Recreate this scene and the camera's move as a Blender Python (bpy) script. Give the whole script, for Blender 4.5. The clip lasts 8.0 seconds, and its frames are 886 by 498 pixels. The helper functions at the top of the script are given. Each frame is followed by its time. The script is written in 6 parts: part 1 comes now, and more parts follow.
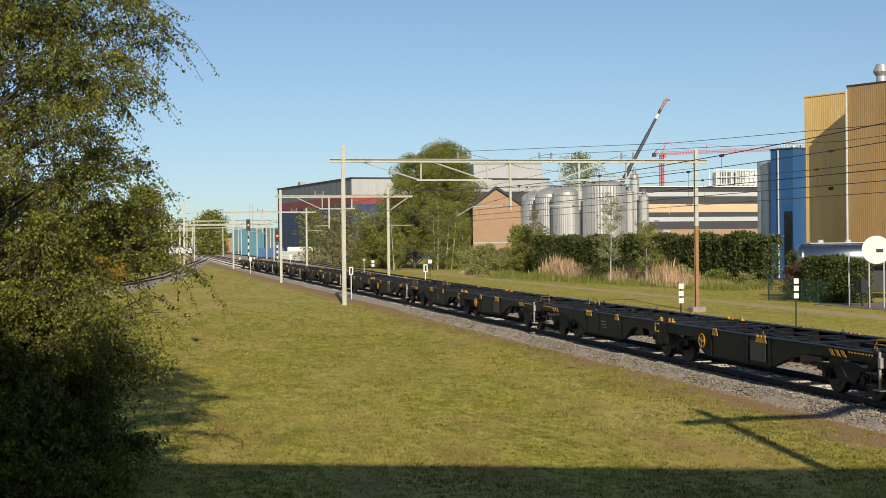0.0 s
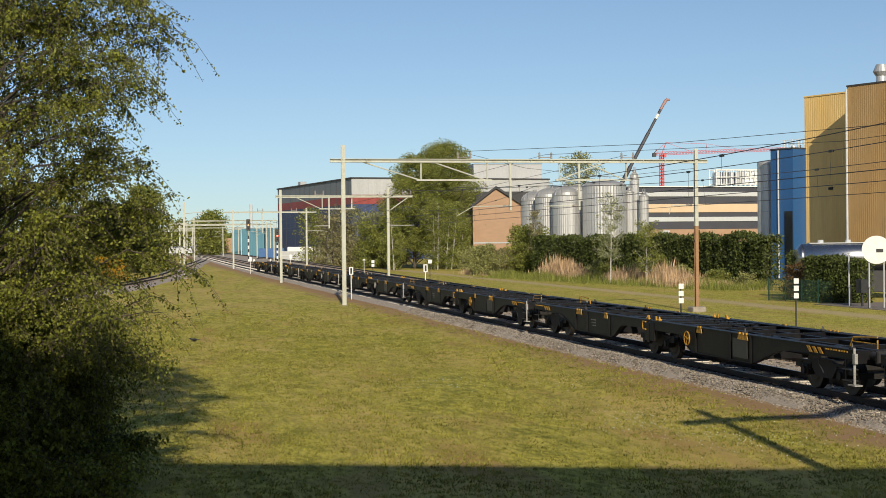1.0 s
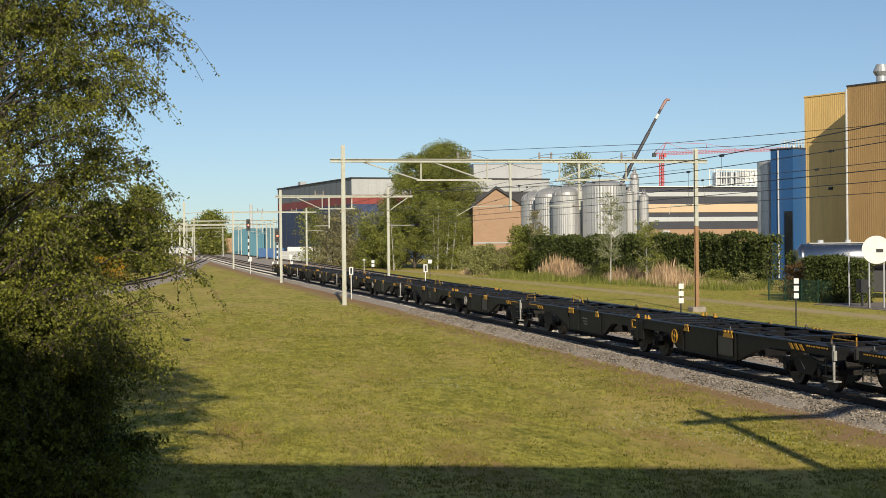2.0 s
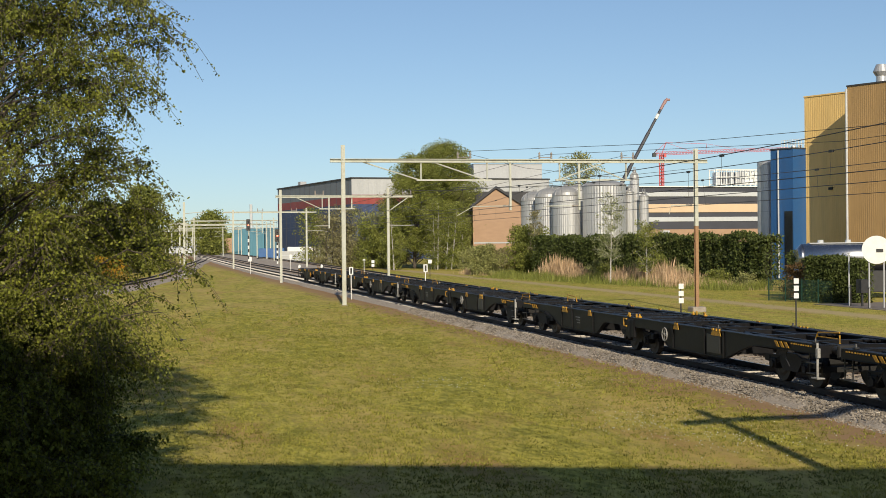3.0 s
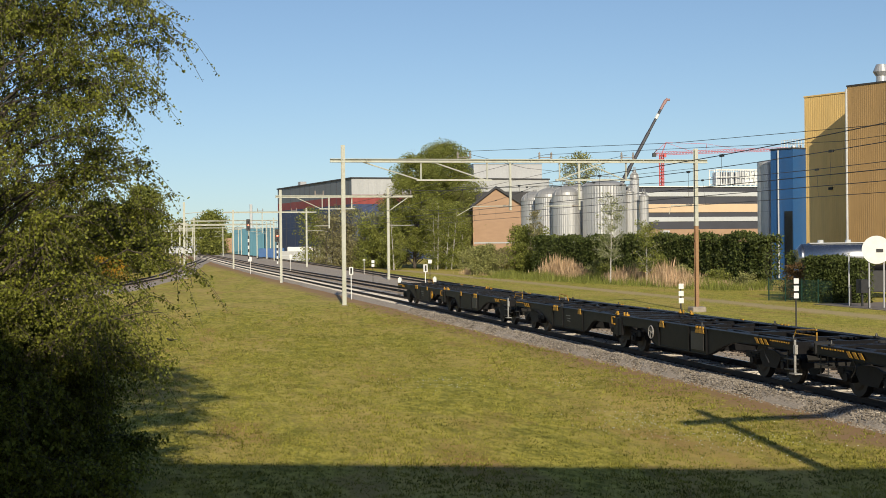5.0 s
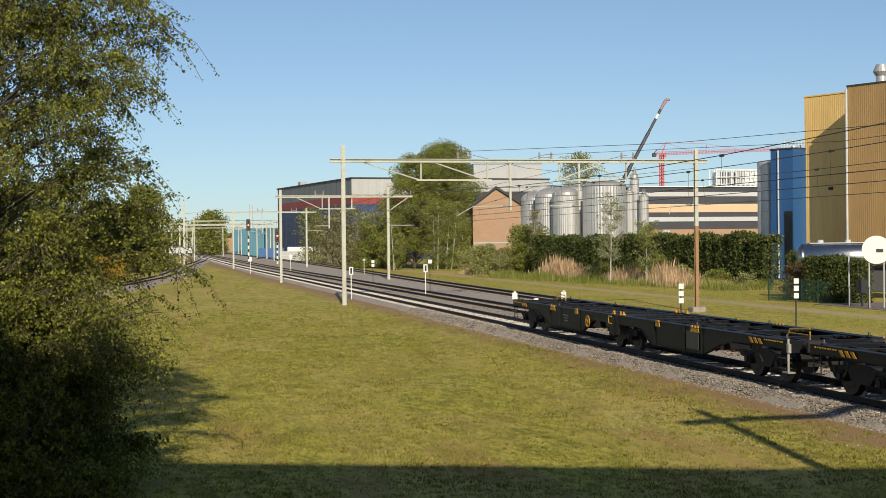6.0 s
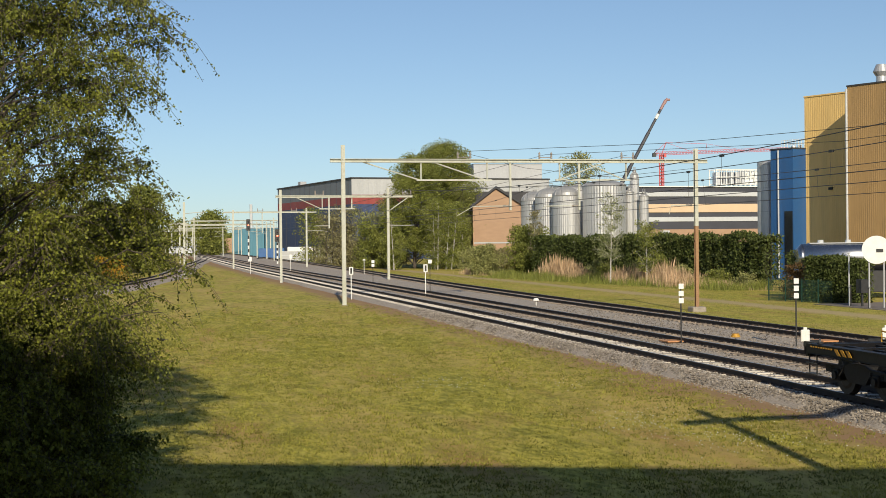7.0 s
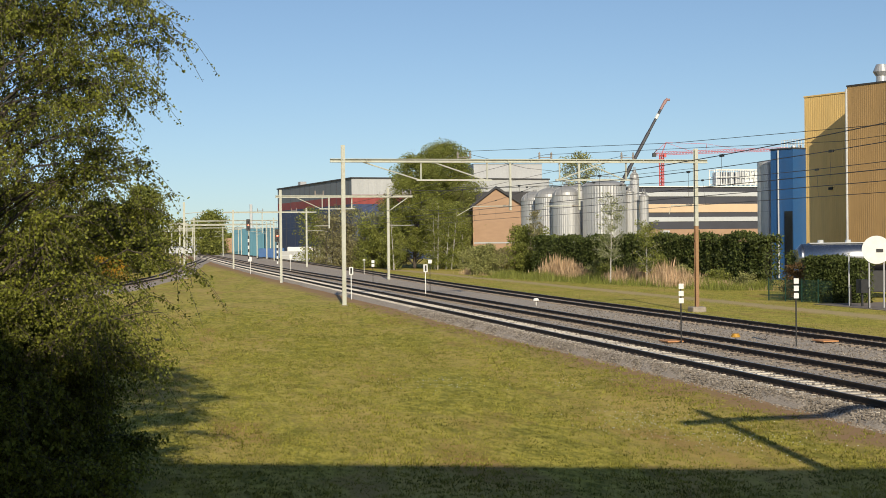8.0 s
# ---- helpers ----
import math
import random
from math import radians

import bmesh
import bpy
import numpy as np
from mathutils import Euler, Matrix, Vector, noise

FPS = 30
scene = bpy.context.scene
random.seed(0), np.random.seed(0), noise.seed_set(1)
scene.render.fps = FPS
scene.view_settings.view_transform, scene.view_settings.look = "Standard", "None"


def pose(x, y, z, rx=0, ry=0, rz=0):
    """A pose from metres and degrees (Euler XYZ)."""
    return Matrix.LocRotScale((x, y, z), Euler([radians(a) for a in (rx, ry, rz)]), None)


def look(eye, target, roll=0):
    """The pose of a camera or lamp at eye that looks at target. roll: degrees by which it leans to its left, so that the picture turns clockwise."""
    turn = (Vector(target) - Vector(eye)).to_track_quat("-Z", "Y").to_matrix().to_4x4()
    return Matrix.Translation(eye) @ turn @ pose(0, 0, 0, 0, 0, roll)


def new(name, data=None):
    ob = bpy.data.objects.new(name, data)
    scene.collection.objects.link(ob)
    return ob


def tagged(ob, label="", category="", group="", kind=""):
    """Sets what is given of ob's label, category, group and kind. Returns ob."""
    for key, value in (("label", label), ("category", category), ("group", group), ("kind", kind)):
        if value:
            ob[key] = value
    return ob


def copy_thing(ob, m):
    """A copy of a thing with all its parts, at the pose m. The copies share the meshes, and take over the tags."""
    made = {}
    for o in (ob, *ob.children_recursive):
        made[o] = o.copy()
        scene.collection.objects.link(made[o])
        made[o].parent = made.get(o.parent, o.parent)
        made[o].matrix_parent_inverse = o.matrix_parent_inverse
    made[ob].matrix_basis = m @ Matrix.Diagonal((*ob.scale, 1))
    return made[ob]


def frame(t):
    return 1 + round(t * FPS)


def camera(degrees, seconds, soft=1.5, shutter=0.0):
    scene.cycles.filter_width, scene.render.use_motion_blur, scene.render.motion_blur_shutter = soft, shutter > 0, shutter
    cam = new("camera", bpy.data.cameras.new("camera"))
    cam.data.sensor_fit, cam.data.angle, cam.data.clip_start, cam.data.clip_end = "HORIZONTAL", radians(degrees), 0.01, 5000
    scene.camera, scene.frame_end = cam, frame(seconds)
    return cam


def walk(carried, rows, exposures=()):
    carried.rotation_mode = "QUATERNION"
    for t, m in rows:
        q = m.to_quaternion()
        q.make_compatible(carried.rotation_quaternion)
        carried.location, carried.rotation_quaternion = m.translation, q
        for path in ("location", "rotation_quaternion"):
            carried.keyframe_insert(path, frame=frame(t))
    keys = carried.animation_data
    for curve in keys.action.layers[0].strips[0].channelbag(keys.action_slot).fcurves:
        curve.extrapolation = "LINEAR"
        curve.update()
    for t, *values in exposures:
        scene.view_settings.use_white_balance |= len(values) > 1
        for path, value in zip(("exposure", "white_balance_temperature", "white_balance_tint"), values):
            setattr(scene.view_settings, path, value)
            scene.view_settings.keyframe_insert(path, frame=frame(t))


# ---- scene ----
cam = camera(35.51, 8.0, soft=0.85)
EYE = (0, 0, 3.78)
AIM = (0.22001, 0.97548, 3.78 - 0.00613)
walk(cam, [(0.0, look(EYE, AIM, -0.6)), (8.0, look(EYE, AIM, -0.6))], exposures=((0.0, 0.0, 6700, 9), (8.0, 0.0, 6700, 9)))

# ---- light: low morning sun behind the camera, clear sky ----
SUN_EL, SUN_AZ = radians(27), math.atan2(0.12, 1.0)
world = bpy.data.worlds.new("sky")
scene.world = world
world.use_nodes = True
wn = world.node_tree
sky = wn.nodes.new("ShaderNodeTexSky")
sky.sky_type, sky.sun_disc = 'NISHITA', False
sky.sun_elevation, sky.sun_rotation = SUN_EL, math.pi + SUN_AZ
sky.air_density, sky.dust_density, sky.ozone_density = 0.9, 0.7, 3.2
# the band just over the horizon is as clear as the sky a few degrees above it
heading = wn.nodes.new("ShaderNodeTexCoord")
lifted = wn.nodes.new("ShaderNodeVectorMath")
lifted.operation, lifted.inputs[1].default_value = 'ADD', (0, 0, 0.03)
unit = wn.nodes.new("ShaderNodeVectorMath")
unit.operation = 'NORMALIZE'
wn.links.new(heading.outputs["Generated"], lifted.inputs[0])
wn.links.new(lifted.outputs[0], unit.inputs[0])
wn.links.new(unit.outputs[0], sky.inputs[0])
wn.links.new(sky.outputs[0], wn.nodes["Background"].inputs[0])
wn.nodes["Background"].inputs[1].default_value = 0.107
sun = new("sun", bpy.data.lights.new("sun", 'SUN'))
sun.data.energy, sun.data.angle, sun.data.color = 4.6, radians(0.5), (1.0, 0.89, 0.70)
sun.matrix_world = look((0, 0, 60), (math.sin(SUN_AZ), math.cos(SUN_AZ), 60 - math.tan(SUN_EL)))


# ---- materials ----
def mat(name, a, b=None, scale=3.0, rough=0.7, bump=0.0, fine=30.0, metal=0.0, vary=0.0, stretch=(1, 1, 1), spec=0.5, coords="Object", dirt=None, dirt_amount=0.4):
    """A surface of two tones mixed by a coarse and a fine noise, with relief; vary: tone from piece to piece."""
    m = bpy.data.materials.new(name)
    m.use_nodes = True
    n, l = m.node_tree.nodes, m.node_tree.links
    s = n["Principled BSDF"]
    tc = n.new("ShaderNodeTexCoord")
    mp = n.new("ShaderNodeMapping")
    mp.inputs["Scale"].default_value = stretch
    l.new(tc.outputs[coords], mp.inputs[0])
    big = n.new("ShaderNodeTexNoise")
    big.inputs["Scale"].default_value, big.inputs["Detail"].default_value = scale, 5
    sm = n.new("ShaderNodeTexNoise")
    sm.inputs["Scale"].default_value, sm.inputs["Detail"].default_value = fine, 4
    l.new(mp.outputs[0], big.inputs[0])
    l.new(mp.outputs[0], sm.inputs[0])
    add = n.new("ShaderNodeMath")
    add.operation = 'ADD'
    l.new(big.outputs[0], add.inputs[0])
    l.new(sm.outputs[0], add.inputs[1])
    ramp = n.new("ShaderNodeValToRGB")
    b = b or tuple(c * 0.75 for c in a)
    half = n.new("ShaderNodeMath")
    half.operation, half.inputs[1].default_value = 'MULTIPLY', 0.5
    l.new(add.outputs[0], half.inputs[0])
    l.new(half.outputs[0], ramp.inputs[0])
    ramp.color_ramp.elements[0].position, ramp.color_ramp.elements[0].color = 0.36, (*b, 1)
    ramp.color_ramp.elements[1].position, ramp.color_ramp.elements[1].color = 0.64, (*a, 1)
    out = ramp.outputs[0]
    if dirt:
        dn = n.new("ShaderNodeTexNoise")
        dn.inputs["Scale"].default_value, dn.inputs["Detail"].default_value = scale * 2.7, 6
        l.new(mp.outputs[0], dn.inputs[0])
        dr = n.new("ShaderNodeMapRange")
        dr.inputs[1].default_value, dr.inputs[2].default_value, dr.inputs[4].default_value = 0.5, 0.72, dirt_amount
        l.new(dn.outputs[0], dr.inputs[0])
        mx = n.new("ShaderNodeMixRGB")
        mx.inputs[2].default_value = (*dirt, 1)
        l.new(dr.outputs[0], mx.inputs[0])
        l.new(out, mx.inputs[1])
        out = mx.outputs[0]
    if vary:
        hs = n.new("ShaderNodeHueSaturation")
        info = n.new("ShaderNodeNewGeometry" if vary < 0 else "ShaderNodeObjectInfo")
        mr = n.new("ShaderNodeMapRange")
        mr.inputs[3].default_value, mr.inputs[4].default_value = 1 - abs(vary), 1 + abs(vary)
        l.new(info.outputs["Random Per Island" if vary < 0 else "Random"], mr.inputs[0])
        l.new(mr.outputs[0], hs.inputs["Value"])
        l.new(out, hs.inputs["Color"])
        out = hs.outputs[0]
    l.new(out, s.inputs["Base Color"])
    s.inputs["Roughness"].default_value, s.inputs["Metallic"].default_value = rough, metal
    s.inputs["Specular IOR Level"].default_value = spec
    if bump:
        bp = n.new("ShaderNodeBump")
        bp.inputs["Strength"].default_value, bp.inputs["Distance"].default_value = bump, 0.05
        l.new(sm.outputs[0], bp.inputs["Height"])
        l.new(bp.outputs[0], s.inputs["Normal"])
    return m


def leaf_mat(name, a, b, vary=0.35):
    m = mat(name, a, b, 0.6, 0.55, 0, 3.0, 0, -vary, spec=0.25)
    n, l = m.node_tree.nodes, m.node_tree.links
    s = n["Principled BSDF"]
    tr = n.new("ShaderNodeBsdfTranslucent")
    src = s.inputs["Base Color"].links[0].from_socket
    l.new(src, tr.inputs[0])
    mix = n.new("ShaderNodeMixShader")
    mix.inputs[0].default_value = 0.3
    l.new(s.outputs[0], mix.inputs[1])
    l.new(tr.outputs[0], mix.inputs[2])
    l.new(mix.outputs[0], n["Material Output"].inputs[0])
    return m


def lawn_mat():
    """Mown grass with drier patches, and bare reddish soil beside the ballast."""
    m = mat("lawn", (0.450, 0.395, 0.080), (0.195, 0.190, 0.034), 2.2, 0.9, 0.5, 9.0, stretch=(1, 0.35, 1), coords="Object", spec=0.1)
    n, l = m.node_tree.nodes, m.node_tree.links
    s = n["Principled BSDF"]
    tones = n["Color Ramp"].color_ramp.elements
    tones[0].position, tones[1].position = 0.42, 0.59
    src = s.inputs["Base Color"].links[0].from_socket
    geo = n.new("ShaderNodeTexCoord")
    sep = n.new("ShaderNodeSeparateXYZ")
    l.new(geo.outputs["Object"], sep.inputs[0])
    mown = n.new("ShaderNodeMapping")
    mown.inputs["Scale"].default_value = (1, 0.3, 1)
    mown.inputs["Rotation"].default_value = (0, 0, radians(4))
    l.new(geo.outputs["Object"], mown.inputs[0])
    patch = n.new("ShaderNodeTexNoise")
    patch.inputs["Scale"].default_value, patch.inputs["Detail"].default_value = 0.30, 8
    patch.inputs["Roughness"].default_value = 0.7
    l.new(mown.outputs[0], patch.inputs[0])
    pr = n.new("ShaderNodeMapRange")
    pr.inputs[1].default_value, pr.inputs[2].default_value, pr.inputs[4].default_value = 0.44, 0.66, 0.85
    l.new(patch.outputs[0], pr.inputs[0])
    dry = n.new("ShaderNodeMixRGB")
    dry.inputs[2].default_value = (0.48, 0.355, 0.125, 1)
    l.new(pr.outputs[0], dry.inputs[0])
    l.new(src, dry.inputs[1])
    spots = n.new("ShaderNodeTexNoise")
    spots.inputs["Scale"].default_value, spots.inputs["Detail"].default_value = 0.55, 7
    l.new(mown.outputs[0], spots.inputs[0])
    sp = n.new("ShaderNodeMapRange")
    sp.inputs[1].default_value, sp.inputs[2].default_value, sp.inputs[4].default_value = 0.55, 0.72, 0.8
    l.new(spots.outputs[0], sp.inputs[0])
    worn = n.new("ShaderNodeMixRGB")
    worn.inputs[2].default_value = (0.33, 0.20, 0.085, 1)
    l.new(sp.outputs[0], worn.inputs[0])
    l.new(dry.outputs[0], worn.inputs[1])
    dry = worn
    # soil on both sides of the ballast
    wob = n.new("ShaderNodeTexNoise")
    wob.inputs["Scale"].default_value, wob.inputs["Detail"].default_value = 0.8, 6
    l.new(geo.outputs["Object"], wob.inputs[0])
    d = n.new("ShaderNodeMath")
    d.operation, d.inputs[1].default_value = 'SUBTRACT', 22.6
    l.new(sep.outputs[0], d.inputs[0])
    ab = n.new("ShaderNodeMath")
    ab.operation = 'ABSOLUTE'
    l.new(d.outputs[0], ab.inputs[0])
    wm = n.new("ShaderNodeMath")
    wm.operation, wm.inputs[1].default_value = 'MULTIPLY_ADD', 3.4
    l.new(wob.outputs[0], wm.inputs[0])
    l.new(ab.outputs[0], wm.inputs[2])
    sr = n.new("ShaderNodeMapRange")
    sr.inputs[1].default_value, sr.inputs[2].default_value = 10.85, 9.3
    l.new(wm.outputs[0], sr.inputs[0])
    soil = n.new("ShaderNodeMixRGB")
    soil.inputs[2].default_value = (0.31, 0.20, 0.11, 1)
    l.new(sr.outputs[0], soil.inputs[0])
    l.new(dry.outputs[0], soil.inputs[1])
    # worn track through the grass on the far side
    e = n.new("ShaderNodeMath")
    e.operation, e.inputs[1].default_value = 'SUBTRACT', 46.0
    l.new(sep.outputs[0], e.inputs[0])
    ea = n.new("ShaderNodeMath")
    ea.operation = 'ABSOLUTE'
    l.new(e.outputs[0], ea.inputs[0])
    em = n.new("ShaderNodeMath")
    em.operation, em.inputs[1].default_value = 'MULTIPLY_ADD', 2.5
    l.new(wob.outputs[0], em.inputs[0])
    l.new(ea.outputs[0], em.inputs[2])
    er = n.new("ShaderNodeMapRange")
    er.inputs[1].default_value, er.inputs[2].default_value, er.inputs[4].default_value = 3.0, 2.0, 0.8
    l.new(em.outputs[0], er.inputs[0])
    way = n.new("ShaderNodeMixRGB")
    way.inputs[2].default_value = (0.42, 0.33, 0.19, 1)
    l.new(er.outputs[0], way.inputs[0])
    l.new(soil.outputs[0], way.inputs[1])
    l.new(way.outputs[0], s.inputs["Base Color"])
    return m


LAWN = lawn_mat()
BLADE = leaf_mat("grass_blade", (0.355, 0.335, 0.066), (0.165, 0.163, 0.034), 0.5)
BALLAST = mat("ballast", (0.47, 0.41, 0.345), (0.24, 0.205, 0.17), 9.0, 0.9, 0.4, 14.0, dirt=(0.26, 0.17, 0.11))
STONE = mat("ballast_stone", (0.30, 0.265, 0.225), (0.14, 0.118, 0.095), 2.0, 0.9, 0.2, 20.0, vary=-0.45)
CONCRETE = mat("concrete", (0.60, 0.56, 0.49), (0.46, 0.42, 0.37), 3.0, 0.85, 0.2, 40.0, vary=0.12, dirt=(0.3, 0.22, 0.16))
FOOTING = mat("old_concrete", (0.34, 0.30, 0.25), (0.22, 0.19, 0.16), 2.0, 0.9, 0.3, 14.0, dirt=(0.16, 0.12, 0.08))
OLD_SLEEPER = mat("old_sleeper", (0.30, 0.25, 0.20), (0.17, 0.13, 0.10), 3.0, 0.9, 0.3, 40.0, vary=0.25)
RAIL_RUST = mat("rail_rust", (0.055, 0.036, 0.025), (0.028, 0.019, 0.014), 4.0, 0.75, 0.2, 40.0)
RAIL_TOP = mat("rail_head", (0.30, 0.29, 0.28), (0.2, 0.19, 0.18), 4.0, 0.3, 0, 60.0, metal=1.0)
BLACK = mat("wagon_paint", (0.008, 0.008, 0.010), (0.004, 0.004, 0.005), 1.2, 0.5, 0.05, 14.0, spec=0.22, dirt=(0.030, 0.028, 0.028), dirt_amount=0.22)
GREYPLATE = mat("grey_plate", (0.040, 0.040, 0.041), (0.026, 0.026, 0.026), 2.0, 0.5)
# bogie and wheel tones near black: shadow under the wagon is painted in
BOGIE = mat("shaded_bogie_steel", (0.010, 0.009, 0.008), (0.006, 0.0055, 0.005), 4.0, 0.7, 0.2, 30.0)
WHEEL = mat("shaded_wheel_steel", (0.020, 0.017, 0.015), (0.012, 0.010, 0.009), 4.0, 0.6, 0, 30.0, metal=0.0)
PALE_POST = mat("pale_post", (0.42, 0.42, 0.40), (0.22, 0.21, 0.20), 4.0, 0.6)
SIGNAL_YELLOW = mat("signal_yellow", (0.60, 0.31, 0.025), (0.40, 0.21, 0.018), 4.0, 0.55, dirt=(0.06, 0.04, 0.02), dirt_amount=0.7)
WHITE = mat("white_paint", (0.80, 0.80, 0.77), (0.68, 0.68, 0.64), 2.0, 0.5)
MAST = mat("mast_paint", (0.50, 0.51, 0.44), (0.40, 0.41, 0.35), 0.8, 0.6, 0.05, 12.0, dirt=(0.30, 0.25, 0.17))
MAST_RUST = mat("mast_rust", (0.34, 0.20, 0.10), (0.23, 0.13, 0.07), 1.0, 0.8, 0.1, 12.0)
WIRE = mat("wire", (0.045, 0.045, 0.042), (0.03, 0.03, 0.03), 3.0, 0.5)
INSULATOR = mat("insulator", (0.36, 0.31, 0.27), (0.22, 0.19, 0.16), 5.0, 0.3)
DARK = mat("dark_metal", (0.03, 0.03, 0.032), (0.018, 0.018, 0.018), 3.0, 0.5)
BARK = mat("bark", (0.12, 0.10, 0.08), (0.05, 0.04, 0.032), 3.0, 0.9, 0.6, 14.0, stretch=(1, 1, 0.3))
BIRCH_BARK = mat("birch_bark", (0.62, 0.60, 0.55), (0.20, 0.18, 0.16), 4.0, 0.8, 0.3, 10.0, stretch=(1, 1, 2.5))


# ---- building helpers ----
def part(name, bm, material, parent=None, label=""):
    me = bpy.data.meshes.new(name)
    bm.to_mesh(me)
    bm.free()
    for mm in (material if isinstance(material, (list, tuple)) else [material]):
        me.materials.append(mm)
    ob = new(name, me)
    ob.parent = parent
    if label:
        tagged(ob, label)
    return ob


def empty(name, x=0, y=0, z=0, rz=0, label="", category="", group="", kind=""):
    ob = new(name)
    ob.matrix_basis = pose(x, y, z, 0, 0, rz)
    return tagged(ob, label, category, group, kind)


def raw(name, verts, faces, material, parent=None, smooth=False):
    me = bpy.data.meshes.new(name)
    me.from_pydata([tuple(v) for v in verts], [], [tuple(int(i) for i in f) for f in faces])
    me.materials.append(material)
    if smooth:
        me.polygons.foreach_set("use_smooth", [True] * len(me.polygons))
    ob = new(name, me)
    ob.parent = parent
    return ob


def bx(bm, x0, x1, y0, y1, z0, z1, bevel=0.0, turn=None, mi=0):
    r = bmesh.ops.create_cube(bm, size=1)
    vs = r["verts"]
    bmesh.ops.transform(bm, matrix=Matrix.LocRotScale(((x0 + x1) / 2, (y0 + y1) / 2, (z0 + z1) / 2), None, (x1 - x0, y1 - y0, z1 - z0)), verts=vs)
    if bevel:
        es = list({e for v in vs for e in v.link_edges})
        vs = bmesh.ops.bevel(bm, geom=es, offset=bevel, segments=1, affect='EDGES')["verts"]
    if turn is not None:
        bmesh.ops.transform(bm, matrix=turn, verts=list(vs))
    if mi:
        for f in {f for v in vs for f in v.link_faces}:
            f.material_index = mi
    return vs


def rod(bm, a, b, r0, r1=None, sides=8, cap=True):
    a, b = Vector(a), Vector(b)
    d = b - a
    m = Matrix.Translation((a + b) / 2) @ d.to_track_quat("Z", "Y").to_matrix().to_4x4()
    bmesh.ops.create_cone(bm, cap_ends=cap, segments=sides, radius1=r0, radius2=r0 if r1 is None else r1, depth=d.length, matrix=m)


def ring(bm, centre, axis, radius, thick, n=20):
    """A hoop of round section."""
    c, ax = Vector(centre), Vector(axis).normalized()
    u = ax.orthogonal().normalized()
    w = ax.cross(u)
    rows = []
    for i in range(n):
        e = u * math.cos(2 * math.pi * i / n) + w * math.sin(2 * math.pi * i / n)
        rows.append([bm.verts.new(c + e * (radius + thick * math.cos(k * 1.2566)) + ax * thick * math.sin(k * 1.2566)) for k in range(5)])
    for i in range(n):
        for k in range(5):
            bm.faces.new((rows[i][k], rows[i][(k + 1) % 5], rows[(i + 1) % n][(k + 1) % 5], rows[(i + 1) % n][k]))


def tube(bm, pts, r0, r1=None, sides=5):
    """One unbroken tapering tube through the points."""
    P = [Vector(q) for q in pts]
    r1 = r0 if r1 is None else r1
    rows = []
    for i, q in enumerate(P):
        t = (P[min(i + 1, len(P) - 1)] - P[max(i - 1, 0)]).normalized()
        u = t.cross(Vector((0, 0, 1)) if abs(t.z) < 0.9 else Vector((1, 0, 0))).normalized()
        w = t.cross(u)
        r = r0 + (r1 - r0) * i / (len(P) - 1)
        rows.append([bm.verts.new(q + (u * math.cos(6.2832 * k / sides) + w * math.sin(6.2832 * k / sides)) * r) for k in range(sides)])
    for a, b in zip(rows, rows[1:]):
        for k in range(sides):
            bm.faces.new((a[k], a[(k + 1) % sides], b[(k + 1) % sides], b[k]))


def slab(bm, profile, x0, x1):
    """A profile of (y, z) corners made into a plate from x0 to x1."""
    va = [bm.verts.new((x0, y, z)) for y, z in profile]
    vb = [bm.verts.new((x1, y, z)) for y, z in profile]
    bm.faces.new(va)
    bm.faces.new(vb[::-1])
    k = len(profile)
    for i in range(k):
        bm.faces.new((va[(i + 1) % k], va[i], vb[i], vb[(i + 1) % k]))


def smooth01(t):
    t = min(1.0, max(0.0, t))
    return t * t * (3 - 2 * t)


def off1(y):
    return 2.6 * smooth01((y - 180) / 260)


def off3(y):
    return off1(y) + 4.6 * smooth01((y - 70) / 190)


T1, T2, T3 = 17.51, 21.14, 26.58
LOW = -1.35


def ground_z(x, y):
    """The lawn, the embankment of the tracks, and the lower land beyond them."""
    xr = x - off3(y)
    z = -0.52 + 0.12 * smooth01((x - 11) / 3.5)
    z += (LOW + 0.40) * smooth01((xr - 30.0) / 5.0)
    return z + 0.05 * math.sin(x * 0.31 + 1) * math.sin(y * 0.13) * (1 if x < 14 else 0.3)


# ---- ground ----
def build_ground():
    xs = [-2600, -1200, -500, -250, -120, -70, -45, -30] + [i * 1.0 for i in range(-22, 12)] + [11 + 0.5 * i for i in range(2, 80)] + [52, 56, 62, 70, 90, 130, 200, 350, 700, 1400, 2600]
    ys = [-200, -60, -20, 0, 8] + [10 + 1.2 * i for i in range(60)] + [84 + 4 * i for i in range(60)] + [330, 350, 380, 420, 480, 560, 700, 1000, 1500, 2400, 4600]
    xs = sorted(set(xs))
    vs = [(x, y, ground_z(x, y)) for y in ys for x in xs]
    w = len(xs)
    fs = [(j * w + i, j * w + i + 1, (j + 1) * w + i + 1, (j + 1) * w + i) for j in range(len(ys) - 1) for i in range(w - 1)]
    tagged(raw("ground", vs, fs, LAWN, smooth=True), "mown grass lawn with dry and bare patches", "ground", kind="structure")


build_ground()


